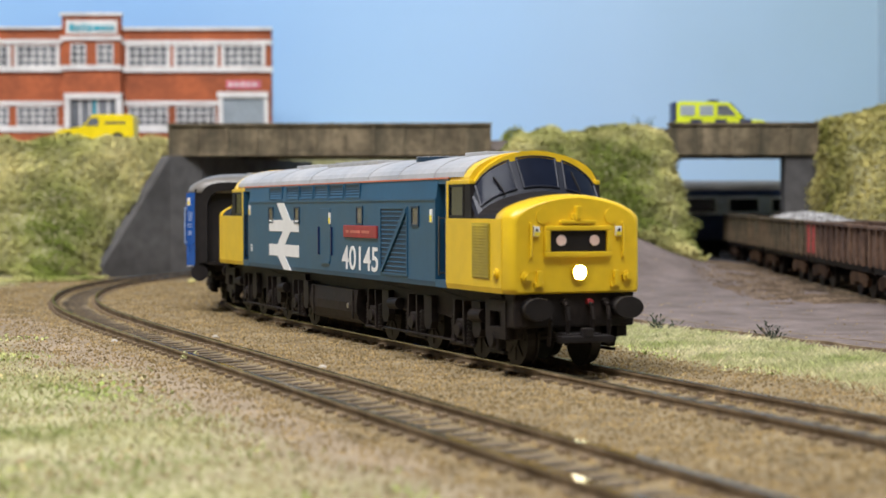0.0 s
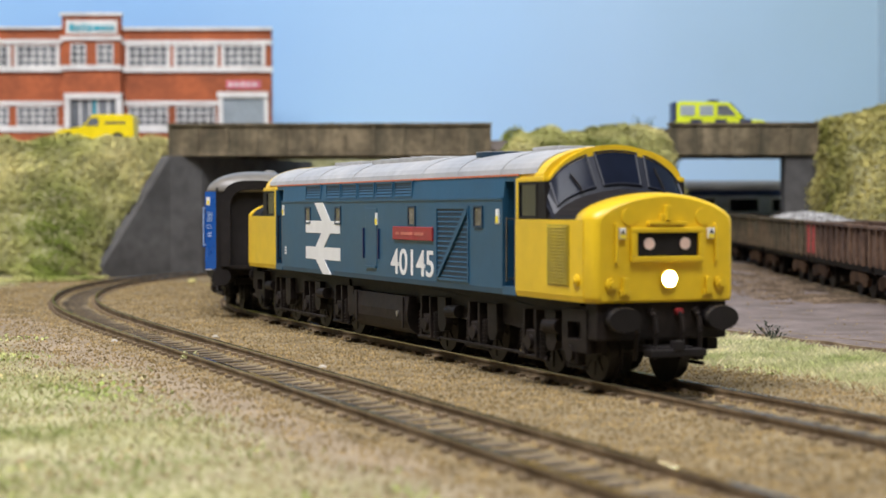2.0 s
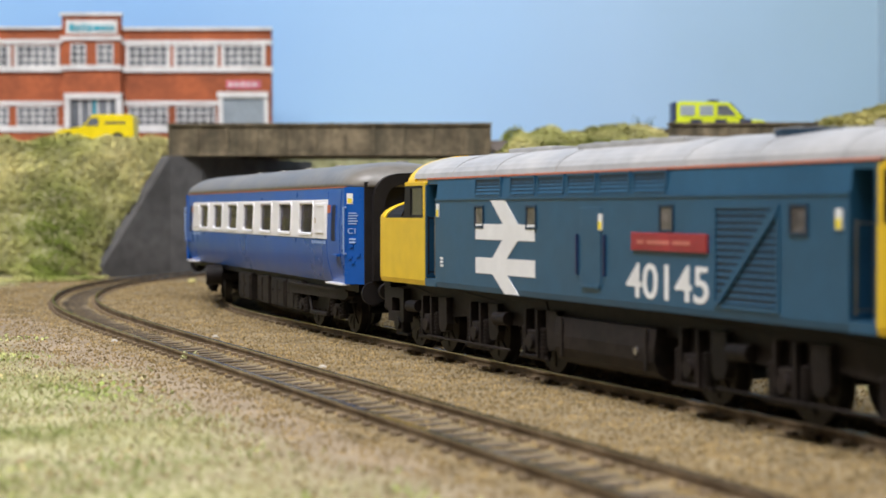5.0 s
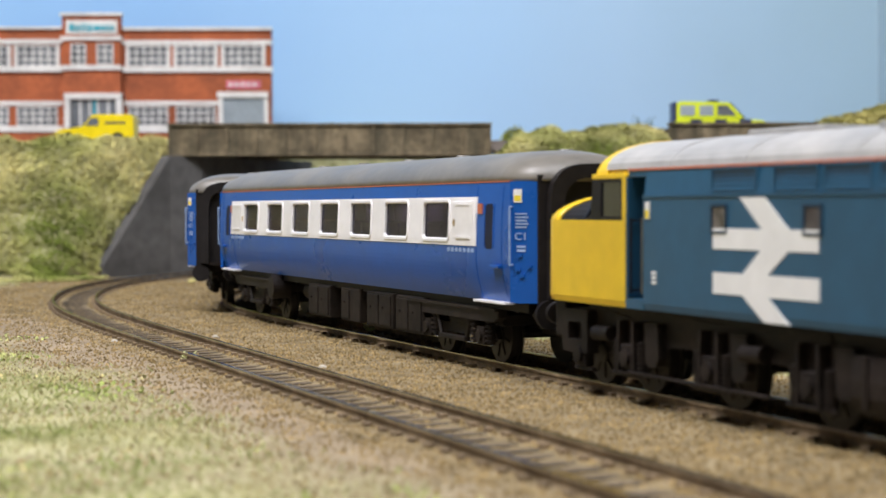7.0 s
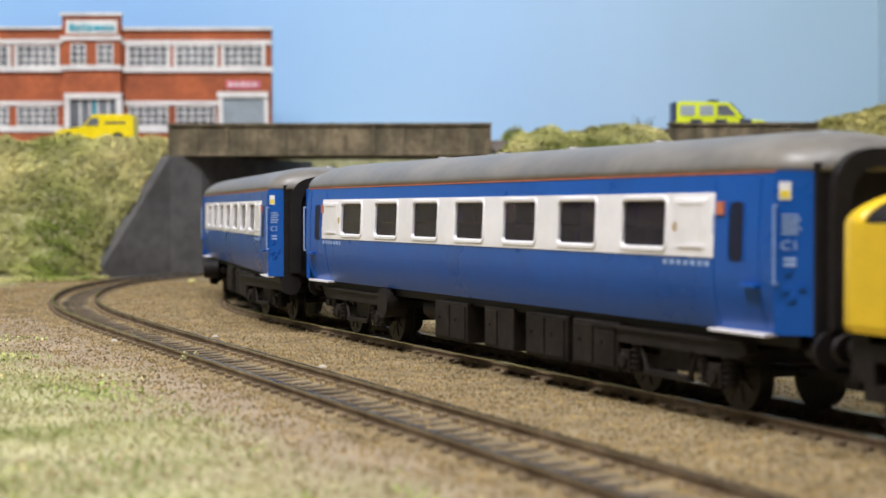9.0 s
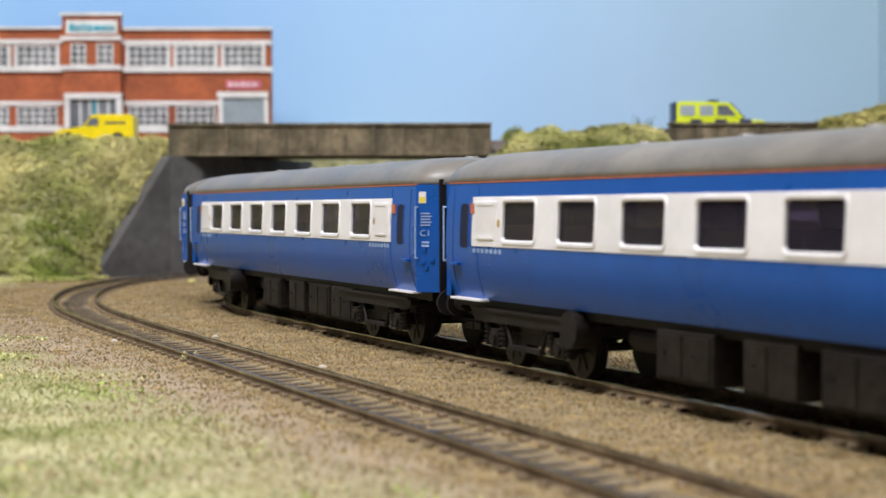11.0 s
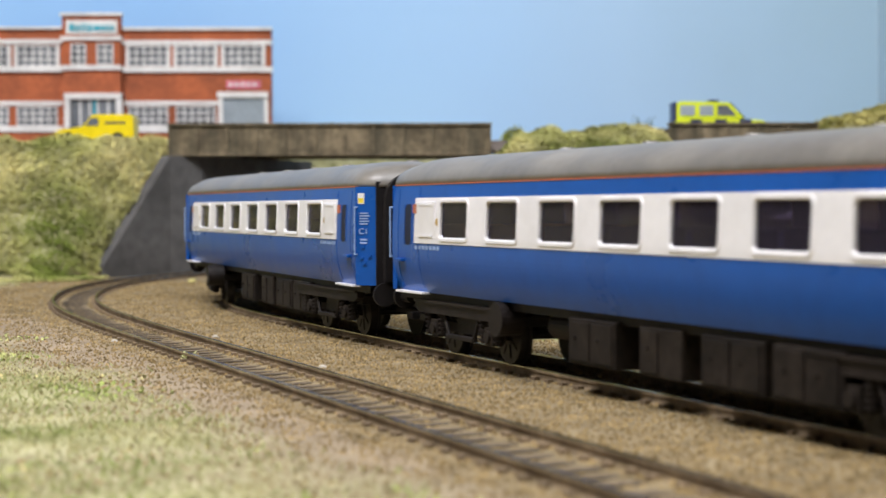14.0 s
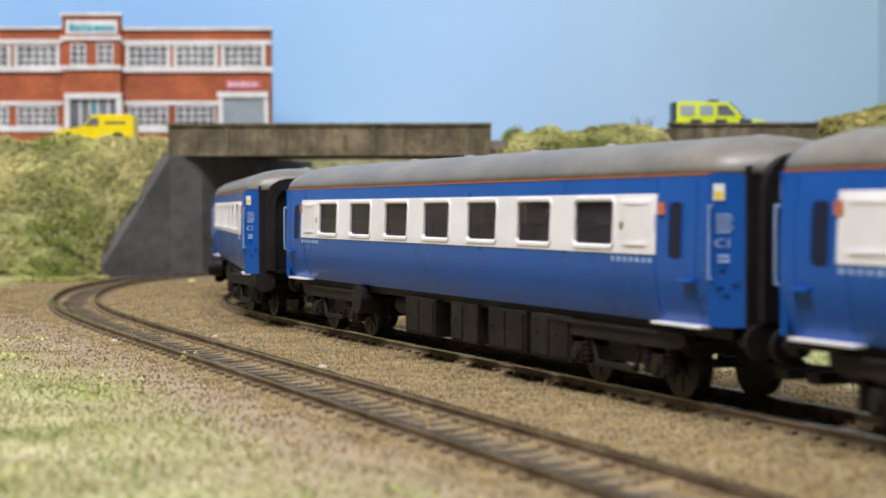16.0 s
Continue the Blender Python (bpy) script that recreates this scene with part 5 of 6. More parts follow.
def copy_coach(made):
    """Another coach of the same build, with its own bogies and wheelsets to move."""
    coach, bogies, wheelsets = made
    c = copy_thing(coach, Matrix.Identity(4))
    bog = sorted((o for o in c.children if o.name.startswith("bogie")), key=lambda o: -o.location.x)
    olds = sorted((b for b, _ in bogies), key=lambda o: -o.location.x)
    pair = dict(zip(olds, bog))
    for o, n in list(pair.items()):
        ws_old = sorted((k for k in o.children if k.name.startswith("wheelset")), key=lambda k: k.location.x)
        ws_new = sorted((k for k in n.children if k.name.startswith("wheelset")), key=lambda k: k.location.x)
        pair.update(zip(ws_old, ws_new))
    return c, pair, [(pair[b], x) for b, x in bogies], [(pair[w], x, r) for w, x, r in wheelsets]


COACHES = [build_coach()]
for _ in range(3):
    c, _pair, b, w = copy_coach(COACHES[0])
    COACHES.append((c, b, w))

# ---- backdrop and room ----
def slab(name, label, category, mat, x0, x1, y0, y1, z0, z1, kind="structure", bevel=0.0):
    bm = fresh()
    box(bm, x0, x1, y0, y1, z0, z1, bevel)
    return tagged(part(name, bm, mat), label, category, kind=kind)


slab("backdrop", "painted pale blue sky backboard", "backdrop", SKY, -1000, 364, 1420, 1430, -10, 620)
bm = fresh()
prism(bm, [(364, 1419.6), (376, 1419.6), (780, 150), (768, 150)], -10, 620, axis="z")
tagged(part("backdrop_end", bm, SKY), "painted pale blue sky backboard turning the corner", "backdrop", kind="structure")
slab("room_floor", "plain room floor below the layout", "floor", WOOD, -2400, 2400, -2600, 2400, -1000, -980)
slab("baseboard", "plain timber baseboard under the layout", "baseboard", WOOD, -880, 980, -580, 1440, -980, -14)
slab("ceiling", "plain white room ceiling", "ceiling", PLASTER, -2400, 2400, -2600, 2400, 1500, 1520)
slab("wall_north", "plain painted room wall", "wall", PLASTER, -2400, 2400, 2400, 2420, -1000, 1500)
slab("wall_south", "plain painted room wall", "wall", PLASTER, -2400, 2400, -2620, -2600, -1000, 1500)
slab("wall_west", "plain painted room wall", "wall", PLASTER, -2420, -2400, -2600, 2400, -1000, 1500)
slab("wall_east", "plain painted room wall", "wall", PLASTER, 2400, 2420, -2600, 2400, -1000, 1500)


# ---- bridges and road ----
def build_bridge(x0, x1, label):
    bridge = thing("road_bridge", label, "bridge", "road bridges")
    bm = fresh()
    box(bm, x0, x1, 1026, 1100, 72.5, 80.0)
    part("deck", bm, CONCRETE, bridge, "dark concrete bridge deck")
    for y, d in ((1020, 1), (1100, -1)):
        n = max(3, round((x1 - x0) / 17.6))
        step = (x1 - x0) / n
        for i in range(n):
            bm = fresh()
            box(bm, x0 + i * step + 0.5, x0 + (i + 1) * step - 0.5, *sorted((y, y + d * 5.5)), 71.4, 88.3, 0.4)
            part("parapet_panel", bm, CONCRETE, bridge)
        for i in range(n + 1):
            bm = fresh()
            x = min(max(x0 + i * step, x0 + 0.8), x1 - 0.8)
            box(bm, x - 0.8, x + 0.8, *sorted((y - d * 0.9, y + d * 4.0)), 71.0, 88.2, 0.2)
            part("parapet_post", bm, CONCRETE, bridge)
        bm = fresh()
        box(bm, x0 - 0.5, x1 + 0.5, *sorted((y - d * 1.4, y + d * 6.4)), 88.3, 90.0, 0.3)
        part("coping", bm, CONCRETE, bridge, "flat weathered coping")
        bm = fresh()
        box(bm, x0, x1, *sorted((y - d * 0.7, y + d * 6.0)), 70.4, 72.4, 0.2)
        part("edge_beam", bm, CONCRETE, bridge)
    return bridge


build_bridge(-165.0, 29.0, "dark weathered concrete road bridge over the running tracks")
build_bridge(136.0, 225.5, "dark weathered concrete road bridge over the sidings")


def retaining_wall(name, label, outline, thick=8.0, kind="structure"):
    """An upright wall along the plan points, with a height at each: rows of (x, y, top)."""
    bm = fresh()
    pts = [(Vector((x, y)), t) for x, y, t in outline]
    rings = []
    for i, (p, t) in enumerate(pts):
        d = (pts[min(i + 1, len(pts) - 1)][0] - pts[max(i - 1, 0)][0]).normalized()
        n = Vector((-d.y, d.x)) * thick
        rings.append([(p.x, p.y, -8), (p.x, p.y, t), (p.x + n.x, p.y + n.y, t), (p.x + n.x, p.y + n.y, -8)])
    loft(bm, rings)
    return tagged(part(name, bm, ABUTMENT), label, "wall", kind=kind)


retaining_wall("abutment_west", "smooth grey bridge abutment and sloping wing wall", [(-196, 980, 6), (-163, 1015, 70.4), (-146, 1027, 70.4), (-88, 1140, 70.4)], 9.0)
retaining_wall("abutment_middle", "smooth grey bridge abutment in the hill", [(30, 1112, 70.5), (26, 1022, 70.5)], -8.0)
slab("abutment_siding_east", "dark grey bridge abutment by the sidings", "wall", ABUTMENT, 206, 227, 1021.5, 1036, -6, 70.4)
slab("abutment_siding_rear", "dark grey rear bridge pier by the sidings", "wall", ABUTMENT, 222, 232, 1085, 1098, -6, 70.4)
slab("road", "grey road on the embankment", "road", TARMAC, -420, -165.5, 1044, 1110, 74, 78.7)
slab("road_middle", "grey road between the bridges", "road", TARMAC, 29.5, 135.5, 1044, 1110, 74, 80.4)


# ---- factory ----
def build_factory():
    f = thing("factory", "two-storey red-brick factory with white bands and many-paned windows", "building")
    k, y = 0.4432, 1330.0
    PX = lambda p: (p - 784) * k
    PZ = lambda q: 38.34 + (370 - q) * k
    base = PZ(262)

    def wall(p0, p1, q0, q1, mat, name, label="", front=y, deep=3.0, parent=f):
        bm = fresh()
        box(bm, PX(p0), PX(p1), front - deep, front + 0.5, PZ(q1), PZ(q0))
        return part(name, bm, mat, parent, label)

    bm = fresh()
    box(bm, PX(-60), PX(480), y, y + 14, base, PZ(50))
    part("brick_wall", bm, BRICK, f, "orange-red brick wall")
    wall(116, 218, 27, 262, BRICK, "brick_tower", "projecting brick entrance tower", deep=7.0)
    # thin white copings and storey bands
    for p0, p1, q0, q1, d in ((-60, 115, 48, 52, 2.5), (219, 483, 49, 54, 2.5), (113, 221, 25, 30, 9.0), (-60, 115, 70, 78, 2.0), (219, 482, 72, 80, 2.0),
                              (114, 220, 66, 73, 9.0), (-60, 115, 118, 127, 2.5), (219, 484, 119, 128, 2.5), (114, 220, 117, 125, 9.0),
                              (-60, 118, 179, 186, 2.0), (222, 388, 179, 186, 2.0), (-60, 118, 223, 233, 2.5), (219, 482, 223, 234, 2.5)):
        wall(p0, p1, q0, q1, STONE, "stone_band", "white painted band", deep=d)
    def window(p0, p1, q0, q1, cols, front=y):
        bm = fresh()
        box(bm, PX(p0), PX(p1), front - 0.9, front + 0.4, PZ(q1), PZ(q0))
        w = part("window", bm, DARK_PANE, f, "grey many-paned window")
        t = 0.95
        for i in range(cols + 1):
            x = PX(p0) + (PX(p1) - PX(p0)) * i / cols
            bm = fresh()
            box(bm, x - t / 2, x + t / 2, front - 1.6, front - 0.8, PZ(q1), PZ(q0))
            part("glazing_bar", bm, STONE, w)
        for i in range(4):
            z = PZ(q1) + (PZ(q0) - PZ(q1)) * i / 3
            bm = fresh()
            box(bm, PX(p0), PX(p1), front - 1.55, front - 0.85, z - t / 2, z + t / 2)
            part("glazing_bar", bm, STONE, w)
    for p0, p1 in ((-50, 17), (33, 103), (230, 298), (314, 382), (398, 466)):
        window(p0, p1, 82, 117, 5)
        for q0, q1 in ((82, 117),):
            wall(p0 - 5, p0, q0 - 2, q1 + 1, STONE, "window_jamb", deep=1.5)
            wall(p1, p1 + 5, q0 - 2, q1 + 1, STONE, "window_jamb", deep=1.5)
    for p0, p1 in ((132, 157), (178, 205)):
        window(p0, p1, 80, 115, 2, y - 7.0)
    for p0, p1 in ((-50, 17), (33, 103), (230, 298), (314, 382)):
        window(p0, p1, 189, 222, 5)
    # entrance
    wall(120, 130, 168, 240, STONE, "portal", "white entrance portal", deep=10.0)
    wall(211, 221, 168, 240, STONE, "portal", deep=10.0)
    wall(120, 221, 166, 176, STONE, "portal_lintel", deep=10.5)
    wall(130, 211, 177, 240, DARK_PANE, "entrance_doors", "dark glazed entrance doors", deep=7.6)
    for p in (146, 163, 170, 177, 195):
        wall(p, p + (5 if p == 170 else 3), 178, 240, SIGN_BLUE if p == 170 else STONE, "door_frame", deep=8.3)
    # roller shutter
    wall(396, 470, 172, 240, SHUTTER, "roller_shutter", "grey roller shutter door", deep=1.2)
    for i in range(12):
        wall(397, 469, 174 + i * 4.4, 176 + i * 4.4, SHUTTER, "shutter_slat", deep=1.7)
    wall(386, 476, 163, 173, STONE, "shutter_lintel", deep=3.5)
    wall(388, 396, 173, 240, STONE, "shutter_jamb", deep=2.5), wall(469, 476, 173, 240, STONE, "shutter_jamb", deep=2.5)
    s = wall(402, 463, 143, 157, PINK, "goods_sign", "faded pink sign", deep=1.4)
    for i in range(5):
        wall(407 + i * 10.5, 413 + i * 10.5, 147, 153, STONE, "sign_lettering", deep=1.8)
    wall(123, 213, 38, 62, STONE, "name_board", "white name board with turquoise lettering", deep=8.0)
    for i, w in enumerate((9, 7, 4, 4, 8, 10, 8, 6, 5)):
        p = 129 + sum((9, 7, 4, 4, 8, 10, 8, 6, 5)[:i]) + i * 2.2
        wall(p, p + w, 44 if i in (0, 2, 3) else 47, 57, SIGN_BLUE, "board_lettering", deep=8.6)
    bm = fresh()
    box(bm, PX(-60), PX(482), y - 1.5, y + 2.0, base - 6, PZ(236))
    part("brick_plinth", bm, BRICK, f)
    return f


build_factory()
slab("factory_ground", "bare ground round the factory", "ground", TARMAC, -480, -128, 1111, 1419, 70, 80.2)


# ---- road vehicles ----
def wheel_at(parent, x, y, r, w=2.2):
    bm = fresh()
    rod(bm, (x, y - w / 2, r), (x, y + w / 2, r), r, n=20)
    t = part("tyre", bm, TYRE, parent)
    bm = fresh()
    rod(bm, (x, y - w / 2 - 0.15, r), (x, y + w / 2 + 0.15, r), r * 0.55, n=14)
    part("rim", bm, STEEL, t)


def build_van():
    v = thing("van", "small bright yellow panel van parked on the road", "van")
    L = 25.0
    bm = fresh()
    side = [(-L, 3.0), (L, 3.0), (L, 17.5), (L - 1.5, 19.0), (0.5, 19.2), (-1.8, 18.4), (-6.5, 11.2), (-21.5, 9.6), (-L, 7.6)]
    prism(bm, side, -9.5, 9.5, axis="y")
    es = [e for e in bm.edges]
    bmesh.ops.bevel(bm, geom=es, offset=0.7, segments=2, affect="EDGES")
    body = part("body", bm, VAN_YELLOW, v, "bright yellow van body")
    for s in (-1, 1):
        bm = fresh()
        prism(bm, [(-5.2, 12.0), (3.0, 12.0), (3.0, 17.0), (-1.6, 17.0)], *sorted((s * 9.3, s * 9.75)), axis="y")
        part("side_window", bm, DARK_PANE, body, "dark cab window")
        bm = fresh()
        box(bm, 7, 20, *sorted((s * 9.4, s * 9.7)), 13.2, 14.4)
        part("side_lettering", bm, NAVY, body, "dark lettering too small to read")
    bm = fresh()
    prism(bm, [(-2.0, 18.0), (-6.4, 11.5), (-6.9, 11.8), (-2.5, 18.4)], -8.2, 8.2, axis="y")
    part("windscreen", bm, DARK_PANE, body)
    bm = fresh()
    box(bm, -L - 0.8, -L + 0.6, -9.2, 9.2, 3.2, 5.0, 0.3), box(bm, L - 0.6, L + 0.8, -9.2, 9.2, 3.2, 5.0, 0.3)
    part("bumper", bm, SHUTTER, v)
    for x in (-16, 15):
        for s in (-1, 1):
            wheel_at(v, x, s * 8.6, 4.0)
    v.matrix_world = pose(-0.2185, 1.072, 0.0787)
    return v


build_van()


def build_patrol_car():
    c = thing("patrol_car", "lime yellow and dark blue chequered off-road car on the bridge", "car")
    bm = fresh()
    prism(bm, [(-28, 4.5), (28, 4.5), (28, 11.0), (26, 12.5), (11, 13.5), (28 - 28, 14.0), (-28, 14.0)], -11.5, 11.5, axis="y")
    bmesh.ops.bevel(bm, geom=list(bm.edges), offset=0.6, segments=2, affect="EDGES")
    body = part("body", bm, LIME, c, "lime yellow lower body")
    bm = fresh()
    prism(bm, [(-27.6, 13.8), (14, 13.8), (5, 23.6), (-25.5, 24.4), (-27.6, 22.5)], -10.4, 10.4, axis="y")
    bmesh.ops.bevel(bm, geom=list(bm.edges), offset=0.6, segments=2, affect="EDGES")
    cabin = part("cabin", bm, LIME, c, "lime yellow cabin")
    for s in (-1, 1):
        for a, b in ((-25.5, -16.5), (-13.5, -5.0)):
            bm = fresh()
            box(bm, a, b, *sorted((s * 10.2, s * 10.65)), 15.4, 21.8, 0.15)
            part("side_window", bm, SHUTTER, cabin, "pale side window")
        bm = fresh()
        prism(bm, [(-2.5, 15.4), (9.5, 15.4), (3.8, 21.8), (-2.5, 21.8)], *sorted((s * 10.2, s * 10.65)), axis="y")
        part("side_window", bm, DARK_PANE, cabin, "dark front side window")
        for i in range(7):
            bm = fresh()
            x = -27 + i * 7.6
            z = 9.6 if i % 2 else 6.0
            box(bm, x, x + 7.4, *sorted((s * 11.3, s * 11.7)), z, z + 3.5)
            part("blue_check", bm, NAVY, body)
    bm = fresh()
    prism(bm, [(14.4, 13.9), (5.4, 23.4), (6.0, 23.6), (15.0, 14.0)], -9.6, 9.6, axis="y")
    part("windscreen", bm, NAVY, cabin)
    bm = fresh()
    box(bm, -7, -1, -6, 6, 24.0, 25.6, 0.3)
    part("light_bar", bm, NAVY, cabin, "dark blue roof light bar")
    bm = fresh()
    box(bm, -29.5, -27.8, -10, 10, 12.0, 24.0, 0.3)
    part("rear_door", bm, NAVY, c)
    for x in (-17, 17):
        for s in (-1, 1):
            wheel_at(c, x, s * 10.2, 5.0, 2.6)
    c.matrix_world = pose(0.1725, 1.062, 0.0804)
    return c


build_patrol_car()


# ---- sidings: wagons and a parked coach ----
SIDE_A, SIDE_B = Vector((188.5, 620.0, -0.2)), Vector((193.0, 1190.0, 6.2))


def build_wagon(mat, label, panel=None, load=True):
    w = thing("mineral_wagon", label, "wagon", "wagons on the siding")
    half, wide = 58.0, 15.0
    bm = fresh()
    box(bm, -half, half, -wide, wide, 14.0, 15.2)
    part("floor", bm, mat, w)
    for s in (-1, 1):
        bm = fresh()
        box(bm, -half, half, *sorted((s * (wide - 1.0), s * wide)), 14.0, 30.0)
        side = part("side", bm, mat, w, "weathered steel wagon side")
        for i in range(11):
            x = -half + 1.5 + i * (2 * half - 3) / 10
            bm = fresh()
            box(bm, x - 0.7, x + 0.7, *sorted((s * wide, s * (wide + 1.3))), 13.6, 29.2, 0.2)
            part("side_rib", bm, mat, side)
        bm = fresh()
        box(bm, -half - 0.6, half + 0.6, *sorted((s * (wide - 1.3), s * (wide + 1.5))), 29.2, 30.6, 0.3)
        part("top_rail", bm, mat, side)
        bm = fresh()
        box(bm, -half, half, *sorted((s * 11.5, s * 13.5)), 11.0, 14.0, 0.3)
        part("sole_bar", bm, UNDER, w)
        if panel and s < 0:
            bm = fresh()
            box(bm, -half + 3, -half + 20, -wide - 0.5, -wide + 0.2, 15.5, 28.8)
            part("red_panel", bm, panel, side, "faded red side panel")
    for e in (-1, 1):
        bm = fresh()
        box(bm, *sorted((e * (half - 1.0), e * half)), -wide, wide, 14.0, 30.0)
        part("end", bm, mat, w)
        for y in (-9, 0, 9):
            bm = fresh()
            box(bm, *sorted((e * half, e * (half + 1.3))), y - 0.8, y + 0.8, 12, 29.4, 0.2)
            part("end_stanchion", bm, mat, w)
        for y in (-11.4, 11.4):
            bm = fresh()
            rod(bm, (e * half, y, 13.0), (e * (half + 4.6), y, 13.0), 1.3, n=12)
            rod(bm, (e * (half + 4.4), y, 13.0), (e * (half + 5.2), y, 13.0), 2.8, n=16)
            part("buffer", bm, UNDER, w)
        for x in (e * 38.0 - 11, e * 38.0 + 11):
            bm = fresh()
            for s in (-1, 1):
                rod(bm, (x, s * 7.2, 6.4), (x, s * 9.6, 6.4), 6.4, n=22)
            rod(bm, (x, -9, 6.4), (x, 9, 6.4), 1.0)
            part("wheelset", bm, WHEEL, w)
        for s in (-1, 1):
            bm = fresh()
            prism(bm, [(e * 38 - 16, 8.0), (e * 38 - 13, 10.0), (e * 38 - 5, 10.6), (e * 38 + 5, 10.6), (e * 38 + 13, 10.0), (e * 38 + 16, 8.0),
                       (e * 38 + 14, 4.6), (e * 38 + 8, 4.6), (e * 38 + 5, 6.2), (e * 38 - 5, 6.2), (e * 38 - 8, 4.6), (e * 38 - 14, 4.6)], *sorted((s * 11.0, s * 13.0)), axis="y")
            part("bogie_frame", bm, BOGIE_RUST, w, "rusty brown bogie side frame")
    if load:
        verts, faces = [], []
        for _ in range(900):
            x, y = random.uniform(-half + 2, half - 2), random.uniform(-wide + 2, wide - 2)
            z = 28.6 + 4.6 * (1 - (y / wide) ** 2) * (1 - (abs(x) / half) ** 4) * random.uniform(0.75, 1.0)
            k, s = len(verts), random.uniform(1.0, 2.4)
            vs, fs = grain(s, random.uniform(-1, 1))
            c, n = math.cos(x * 7), math.sin(x * 7)
            verts += [((x + a * c - b * n) * MM, (y + a * n + b * c) * MM, (z + h) * MM) for a, b, h in vs]
            faces += [tuple(k + i for i in f) for f in fs]
        me = bpy.data.meshes.new("stone_load")
        me.from_pydata(verts, [], faces)
        me.materials.append(LOAD)
        ob = tagged(new("stone_load", me), "grey crushed stone load", kind="stuff")
        ob.parent = w
        bm = fresh()
        box(bm, -half + 1.2, half - 1.2, -wide + 1.2, wide - 1.2, 22, 29.0)
        part("load_bed", bm, LOAD, w)
    return w


def stand_siding(w, y):
    d = SIDE_B - SIDE_A
    f = (y - SIDE_A.y) / d.y
    p = SIDE_A + d * f
    m = Matrix.Translation(p * MM) @ (-d).to_track_quat("X", "Z").to_matrix().to_4x4()
    w.matrix_world = m


stand_siding(build_wagon(RUST, "rusty brown bogie mineral wagon on the siding", load=False), 632)
stand_siding(build_wagon(RUST, "rusty brown mineral wagon with a red panel, empty", WAGON_RED, load=False), 757)
stand_siding(build_wagon(WAGON_GREEN, "faded olive mineral wagon loaded with grey stone"), 882)
stand_siding(build_wagon(WAGON_GREEN, "faded brown-green mineral wagon beneath the bridge", load=False), 1007)

bm = fresh()
for side in (-8.8, 8.8):
    d = (SIDE_B - SIDE_A)
    loft(bm, [[(p.x + side + u, p.y, p.z + v) for u, v in ((-0.7, -2.8), (0.7, -2.8), (0.5, 0), (-0.5, 0))] for p in (SIDE_A - d * 0.4, SIDE_A, SIDE_B)])
tagged(part("siding_rails", bm, RAIL), "rusty sunken siding rails", "railway track", kind="structure")


def build_parked_coach():
    c = thing("parked_coach", "dark blue and grey coach standing behind the bridge", "coach")
    half = 128.0
    wins = [-108 + 28.4 * i for i in range(9)]
    bm = fresh()
    box(bm, -half, half, -17.6, 17.6, 13.0, 30.0, 0.4)
    part("lower_side", bm, BACK_BLUE, c, "dark blue lower side")
    bm = fresh()
    box(bm, -half, half, -17.5, 17.5, 29.9, 42.6, 0.3)
    band = part("window_band", bm, GREY_COACH, c, "pale grey window band")
    bm = fresh()
    box(bm, -half, half, -17.6, 17.6, 42.5, 46.0, 0.3)
    part("upper_side", bm, BACK_BLUE, c)
    for x in wins:
        for s in (-1, 1):
            bm = fresh()
            box(bm, x - 9.6, x + 9.6, *sorted((s * 17.2, s * 17.75)), 32.0, 40.6, 0.2)
            w = part("window", bm, LOCO_GLASS, band, "dark window")
            bm = fresh()
            frame_ring(bm, x - 10.4, x + 10.4, 31.2, 41.4, *sorted((s * 17.4, s * 17.95)), 0.9)
            part("window_frame", bm, STONE, band)
    bm = fresh()
    loft(bm, [[(x, y, z) for y, z in arch(17.2, 45.8, 53.0)] for x in np.linspace(-half, half, 5)])
    part("roof", bm, COACH_ROOF, c, "grey rounded roof", smooth=True)
    bm = fresh()
    box(bm, -half + 4, half - 4, -12, 12, 9.0, 13.2)
    part("underframe", bm, UNDER, c)
    for x in (-100, -80, 80, 100):
        bm = fresh()
        for s in (-1, 1):
            rod(bm, (x, s * 7.2, 6.7), (x, s * 9.6, 6.7), 6.7, n=20)
        rod(bm, (x, -12.5, 6.7), (x, 12.5, 6.7), 1.2)
        part("wheelset", bm, WHEEL, c)
    for x in (-90, 90):
        for s in (-1, 1):
            bm = fresh()
            box(bm, x - 17, x + 17, *sorted((s * 11.5, s * 13.5)), 6.0, 10.0, 0.3)
            part("bogie_frame", bm, UNDER, c)
    c.matrix_world = pose(0.279, 1.142, 0.0042)
    return c


build_parked_coach()
slab("rear_rails", "rails below the parked coach", "railway track", RAIL, 150, 520, 1132.5, 1133.8, -2, 4.15)
slab("rear_rails_far", "rails below the parked coach", "railway track", RAIL, 150, 520, 1150.2, 1151.5, -2, 4.15)

# flush rail at the yard's edge
bm = fresh()
for n0 in (288.0, 304.5):
    rings = []
    for s in np.arange(250, 720, 10.0):
        x = n0 * math.sin(HEADING) + s * math.cos(HEADING)
        y = -n0 * math.cos(HEADING) + s * math.sin(HEADING)
        z = ground_z(x, y)
        rings.append([(x + u * 0.92, y + u * 0.38, z + v) for u, v in ((-0.9, -2), (0.9, -2), (0.7, 0.9 if n0 < 300 else 0.1), (-0.7, 0.9 if n0 < 300 else 0.1))])
    loft(bm, rings)
tagged(part("yard_rails", bm, RAIL), "rusty rails sunk in the yard surface", "railway track", kind="structure")


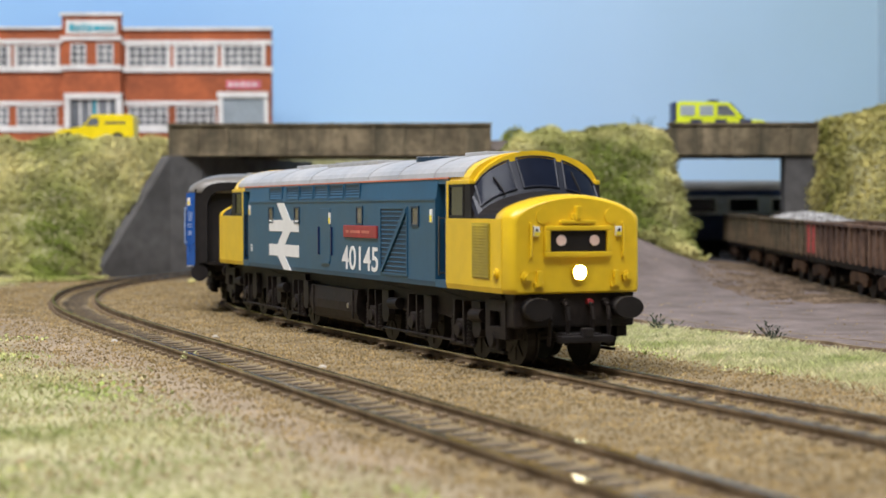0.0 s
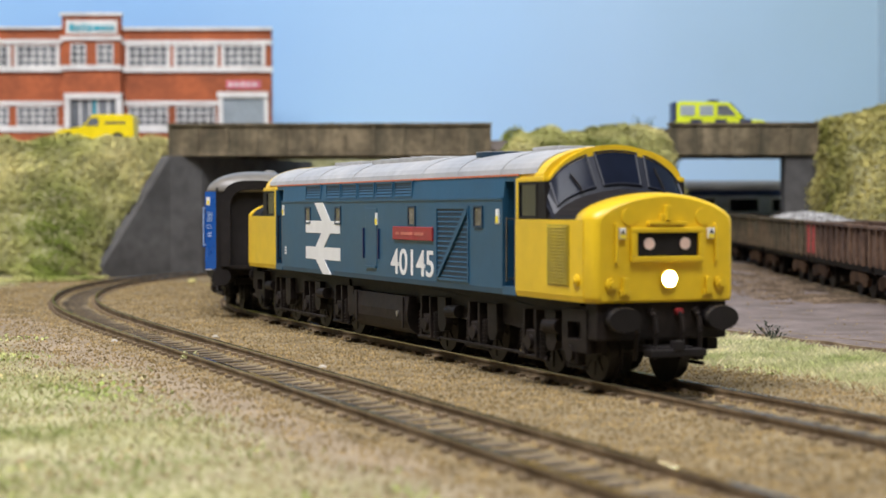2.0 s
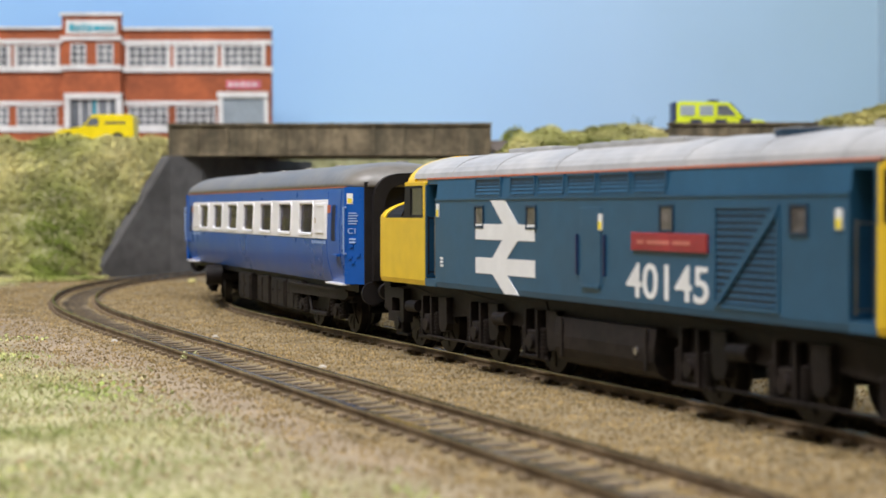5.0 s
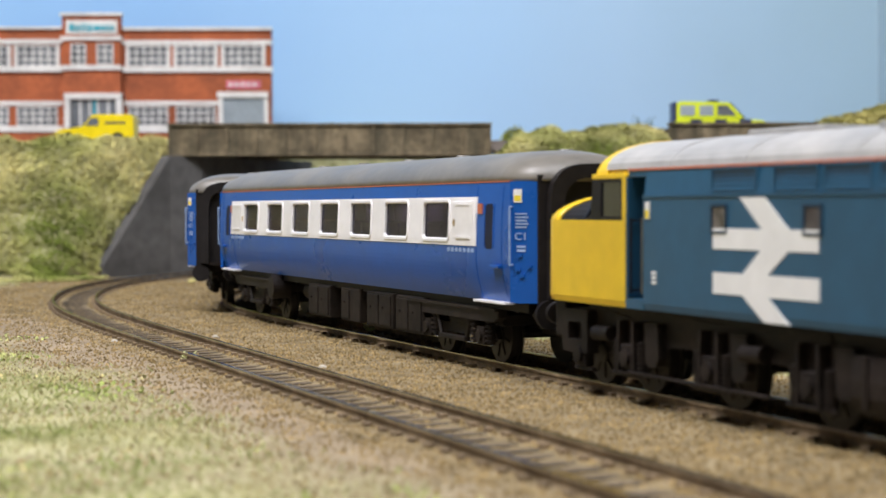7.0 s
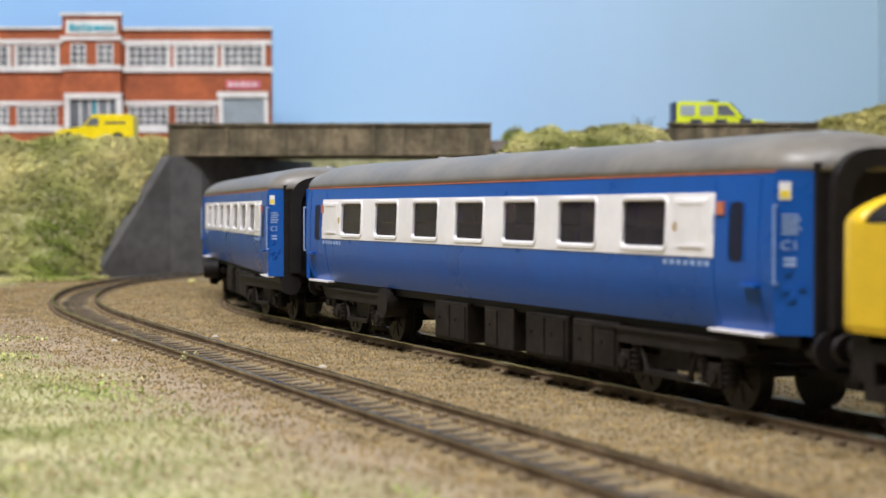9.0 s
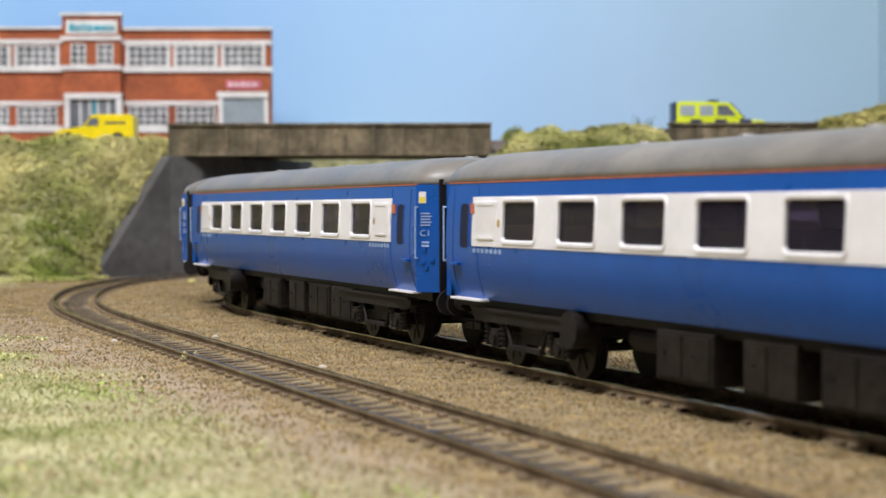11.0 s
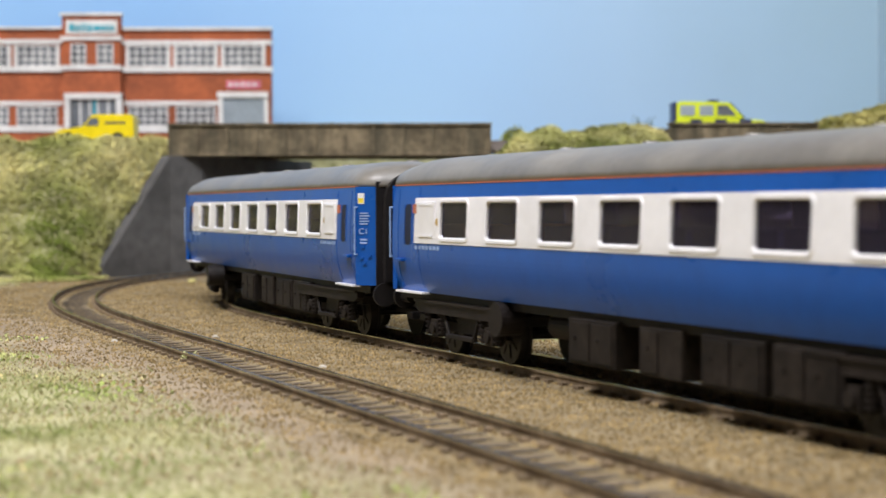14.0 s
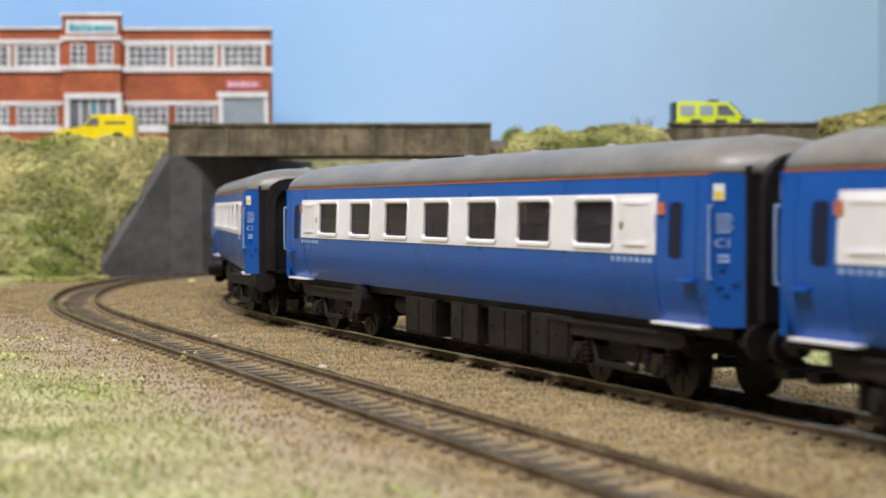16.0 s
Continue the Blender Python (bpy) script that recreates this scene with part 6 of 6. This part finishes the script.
# ---- small plants and stones ----
def build_weed(x, y, size, mat, label):
    bm = fresh()
    z = ground_z(x, y)
    for k in range(16):
        a, b = random.uniform(0, 6.28), random.uniform(0.3, 1.1)
        tip = Vector((math.cos(a) * math.cos(b), math.sin(a) * math.cos(b), math.sin(b))) * size * random.uniform(0.5, 1.0)
        rod(bm, (x, y, z), (x + tip.x, y + tip.y, z + tip.z), 0.16, 0.06, n=4)
        for f in (0.5, 0.75, 1.0):
            p = Vector((x, y, z)) + tip * f
            d = Vector((random.uniform(-1, 1), random.uniform(-1, 1), random.uniform(0, 1))) * size * 0.22
            vs = [bm.verts.new(p), bm.verts.new(p + d + Vector((0.3, 0, 0))), bm.verts.new(p + d * 1.3), bm.verts.new(p + d - Vector((0.3, 0, 0)))]
            bm.faces.new(vs)
    tagged(part("weed", bm, mat), label, "plant")


WEED = material("dark_weed", (0.03, 0.045, 0.025), 0.8, spread=0.2)
for x, y, size, mat, label in ((70, 545, 7, WEED, "small dark twiggy weed in the grass belt"), (98, 505, 6, WEED, "small dark twiggy weed in the grass belt"),
                               (-150, 430, 5, WEED, "small dark weed among short grass"), 
                               (-66, 440, 3, GRASS_GREEN, "tiny green tuft beside the rail"), (-24, 545, 3, GRASS_GREEN, "tiny green tuft between the tracks"),
                               (44, 1035, 9, WEED, "dark shrub on the hill top"), (122, 1034, 10, WEED, "dark shrub on the hill top"), (108, 1030, 8, FOLIAGE, "olive shrub on the hill top")):
    build_weed(x, y, size, mat, label)

STONE_PALE = material("pale_pebble", (0.55, 0.50, 0.42), 0.7, spread=0.15)
for x, y, size in ((-132, 340, 1.4), (-128, 322, 1.3), (-98, 505, 1.2), (-30, 420, 1.1), (-70, 520, 1.1), (-141, 402, 0.9), (-160, 388, 0.8), (-118, 300, 0.8)):
    bm = fresh()
    bmesh.ops.create_icosphere(bm, subdivisions=2, radius=size)
    z = ground_z(x, y)
    for v in bm.verts:
        f = 1 + 0.25 * noise.noise(v.co * 0.9 + Vector((x, y, 0)))
        v.co = Vector((x + v.co.x * f, y + v.co.y * f * 0.8, z + v.co.z * f * 0.6 + 0.2))
    tagged(part("pebble", bm, STONE_PALE), "pale pebble lying on the ballast", "stone", "pebbles on the ballast")

# ---- motion ----
TRAVEL = [(0.0, 530.4), (0.5, 524.0), (1.0, 514.5), (1.5, 503.6), (2.0, 489.5), (2.5, 473.8), (3.0, 455.2), (3.5, 434.0), (4.0, 409.6), 
          (4.2, 399.2), (6.3, 288.1), (6.5, 277.3), (7.0, 249.7), (7.5, 222.9), (8.0, 195.9), (8.5, 170.2), (9.0, 143.0), (9.2, 131.7), 
          (11.3, 11.7), (11.5, -1.9), (12.0, -37.5), (12.5, -77.0), (13.0, -119.7), (13.5, -163.9), (14.0, -210.3), (14.5, -254.6), (15.0, -302.4), (15.5, -347.5), (16.0, -395.0)]


def travelled(t):
    """Where the locomotive's middle is on the line at t, by a smooth curve through the timetable."""
    ts, ss = [r[0] for r in TRAVEL], [r[1] for r in TRAVEL]
    i = min(max(int(np.searchsorted(ts, t)) - 1, 0), len(ts) - 2)
    def slope(k):
        if k == 0 or k == len(ts) - 1:
            j = 0 if k == 0 else k - 1
            return (ss[j + 1] - ss[j]) / (ts[j + 1] - ts[j])
        return (ss[k + 1] - ss[k - 1]) / (ts[k + 1] - ts[k - 1])
    hgap = ts[i + 1] - ts[i]
    u = (t - ts[i]) / hgap
    return ((2 * u ** 3 - 3 * u ** 2 + 1) * ss[i] + (u ** 3 - 2 * u ** 2 + u) * hgap * slope(i)
            + (-2 * u ** 3 + 3 * u ** 2) * ss[i + 1] + (u ** 3 - u ** 2) * hgap * slope(i + 1))


def stand(s, pivot):
    """Middle and heading of a vehicle whose bogies stand at s - pivot (leading) and s + pivot."""
    ax, ay, _ = on_line(TRAIN_LINE, s - pivot)
    bx, by, _ = on_line(TRAIN_LINE, s + pivot)
    return (ax + bx) / 2, (ay + by) / 2, math.degrees(math.atan2(ay - by, ax - bx))


def key_vehicle(vehicle, behind, pivot, bogies, wheelsets):
    times = [i * 0.25 for i in range(65)]
    rows = []
    for t in times:
        x, y, a = stand(travelled(t) + behind, pivot)
        rows.append((t, pose(x * MM, y * MM, 0, 0, 0, a)))
    walk(vehicle, rows)
    for bogie, ahead in bogies:
        rows = []
        for t in times:
            s = travelled(t) + behind
            _, _, a = stand(s, pivot)
            _, _, b = stand(s - ahead, 18.0)
            rows.append((t, pose(ahead * MM, 0, RAIL_TOP_Z * MM, 0, 0, b - a)))
        walk(bogie, rows)
    s0 = travelled(0.0)
    for wheelset, x, r in wheelsets:
        rows = []
        for i in range(161):
            t = i * 0.1
            turn = math.degrees((s0 - travelled(t)) / r)
            rows.append((t, pose(x * MM, 0, r * MM, 0, turn, 0)))
        walk(wheelset, rows)


def motions():
    key_vehicle(LOCO[0], 0.0, 65.0, LOCO[1], LOCO[2])
    for i, c in enumerate(COACHES):
        key_vehicle(c[0], (277.7, 554.9, 836.7, 1115.5)[i], 89.0, c[1], c[2])


motions()
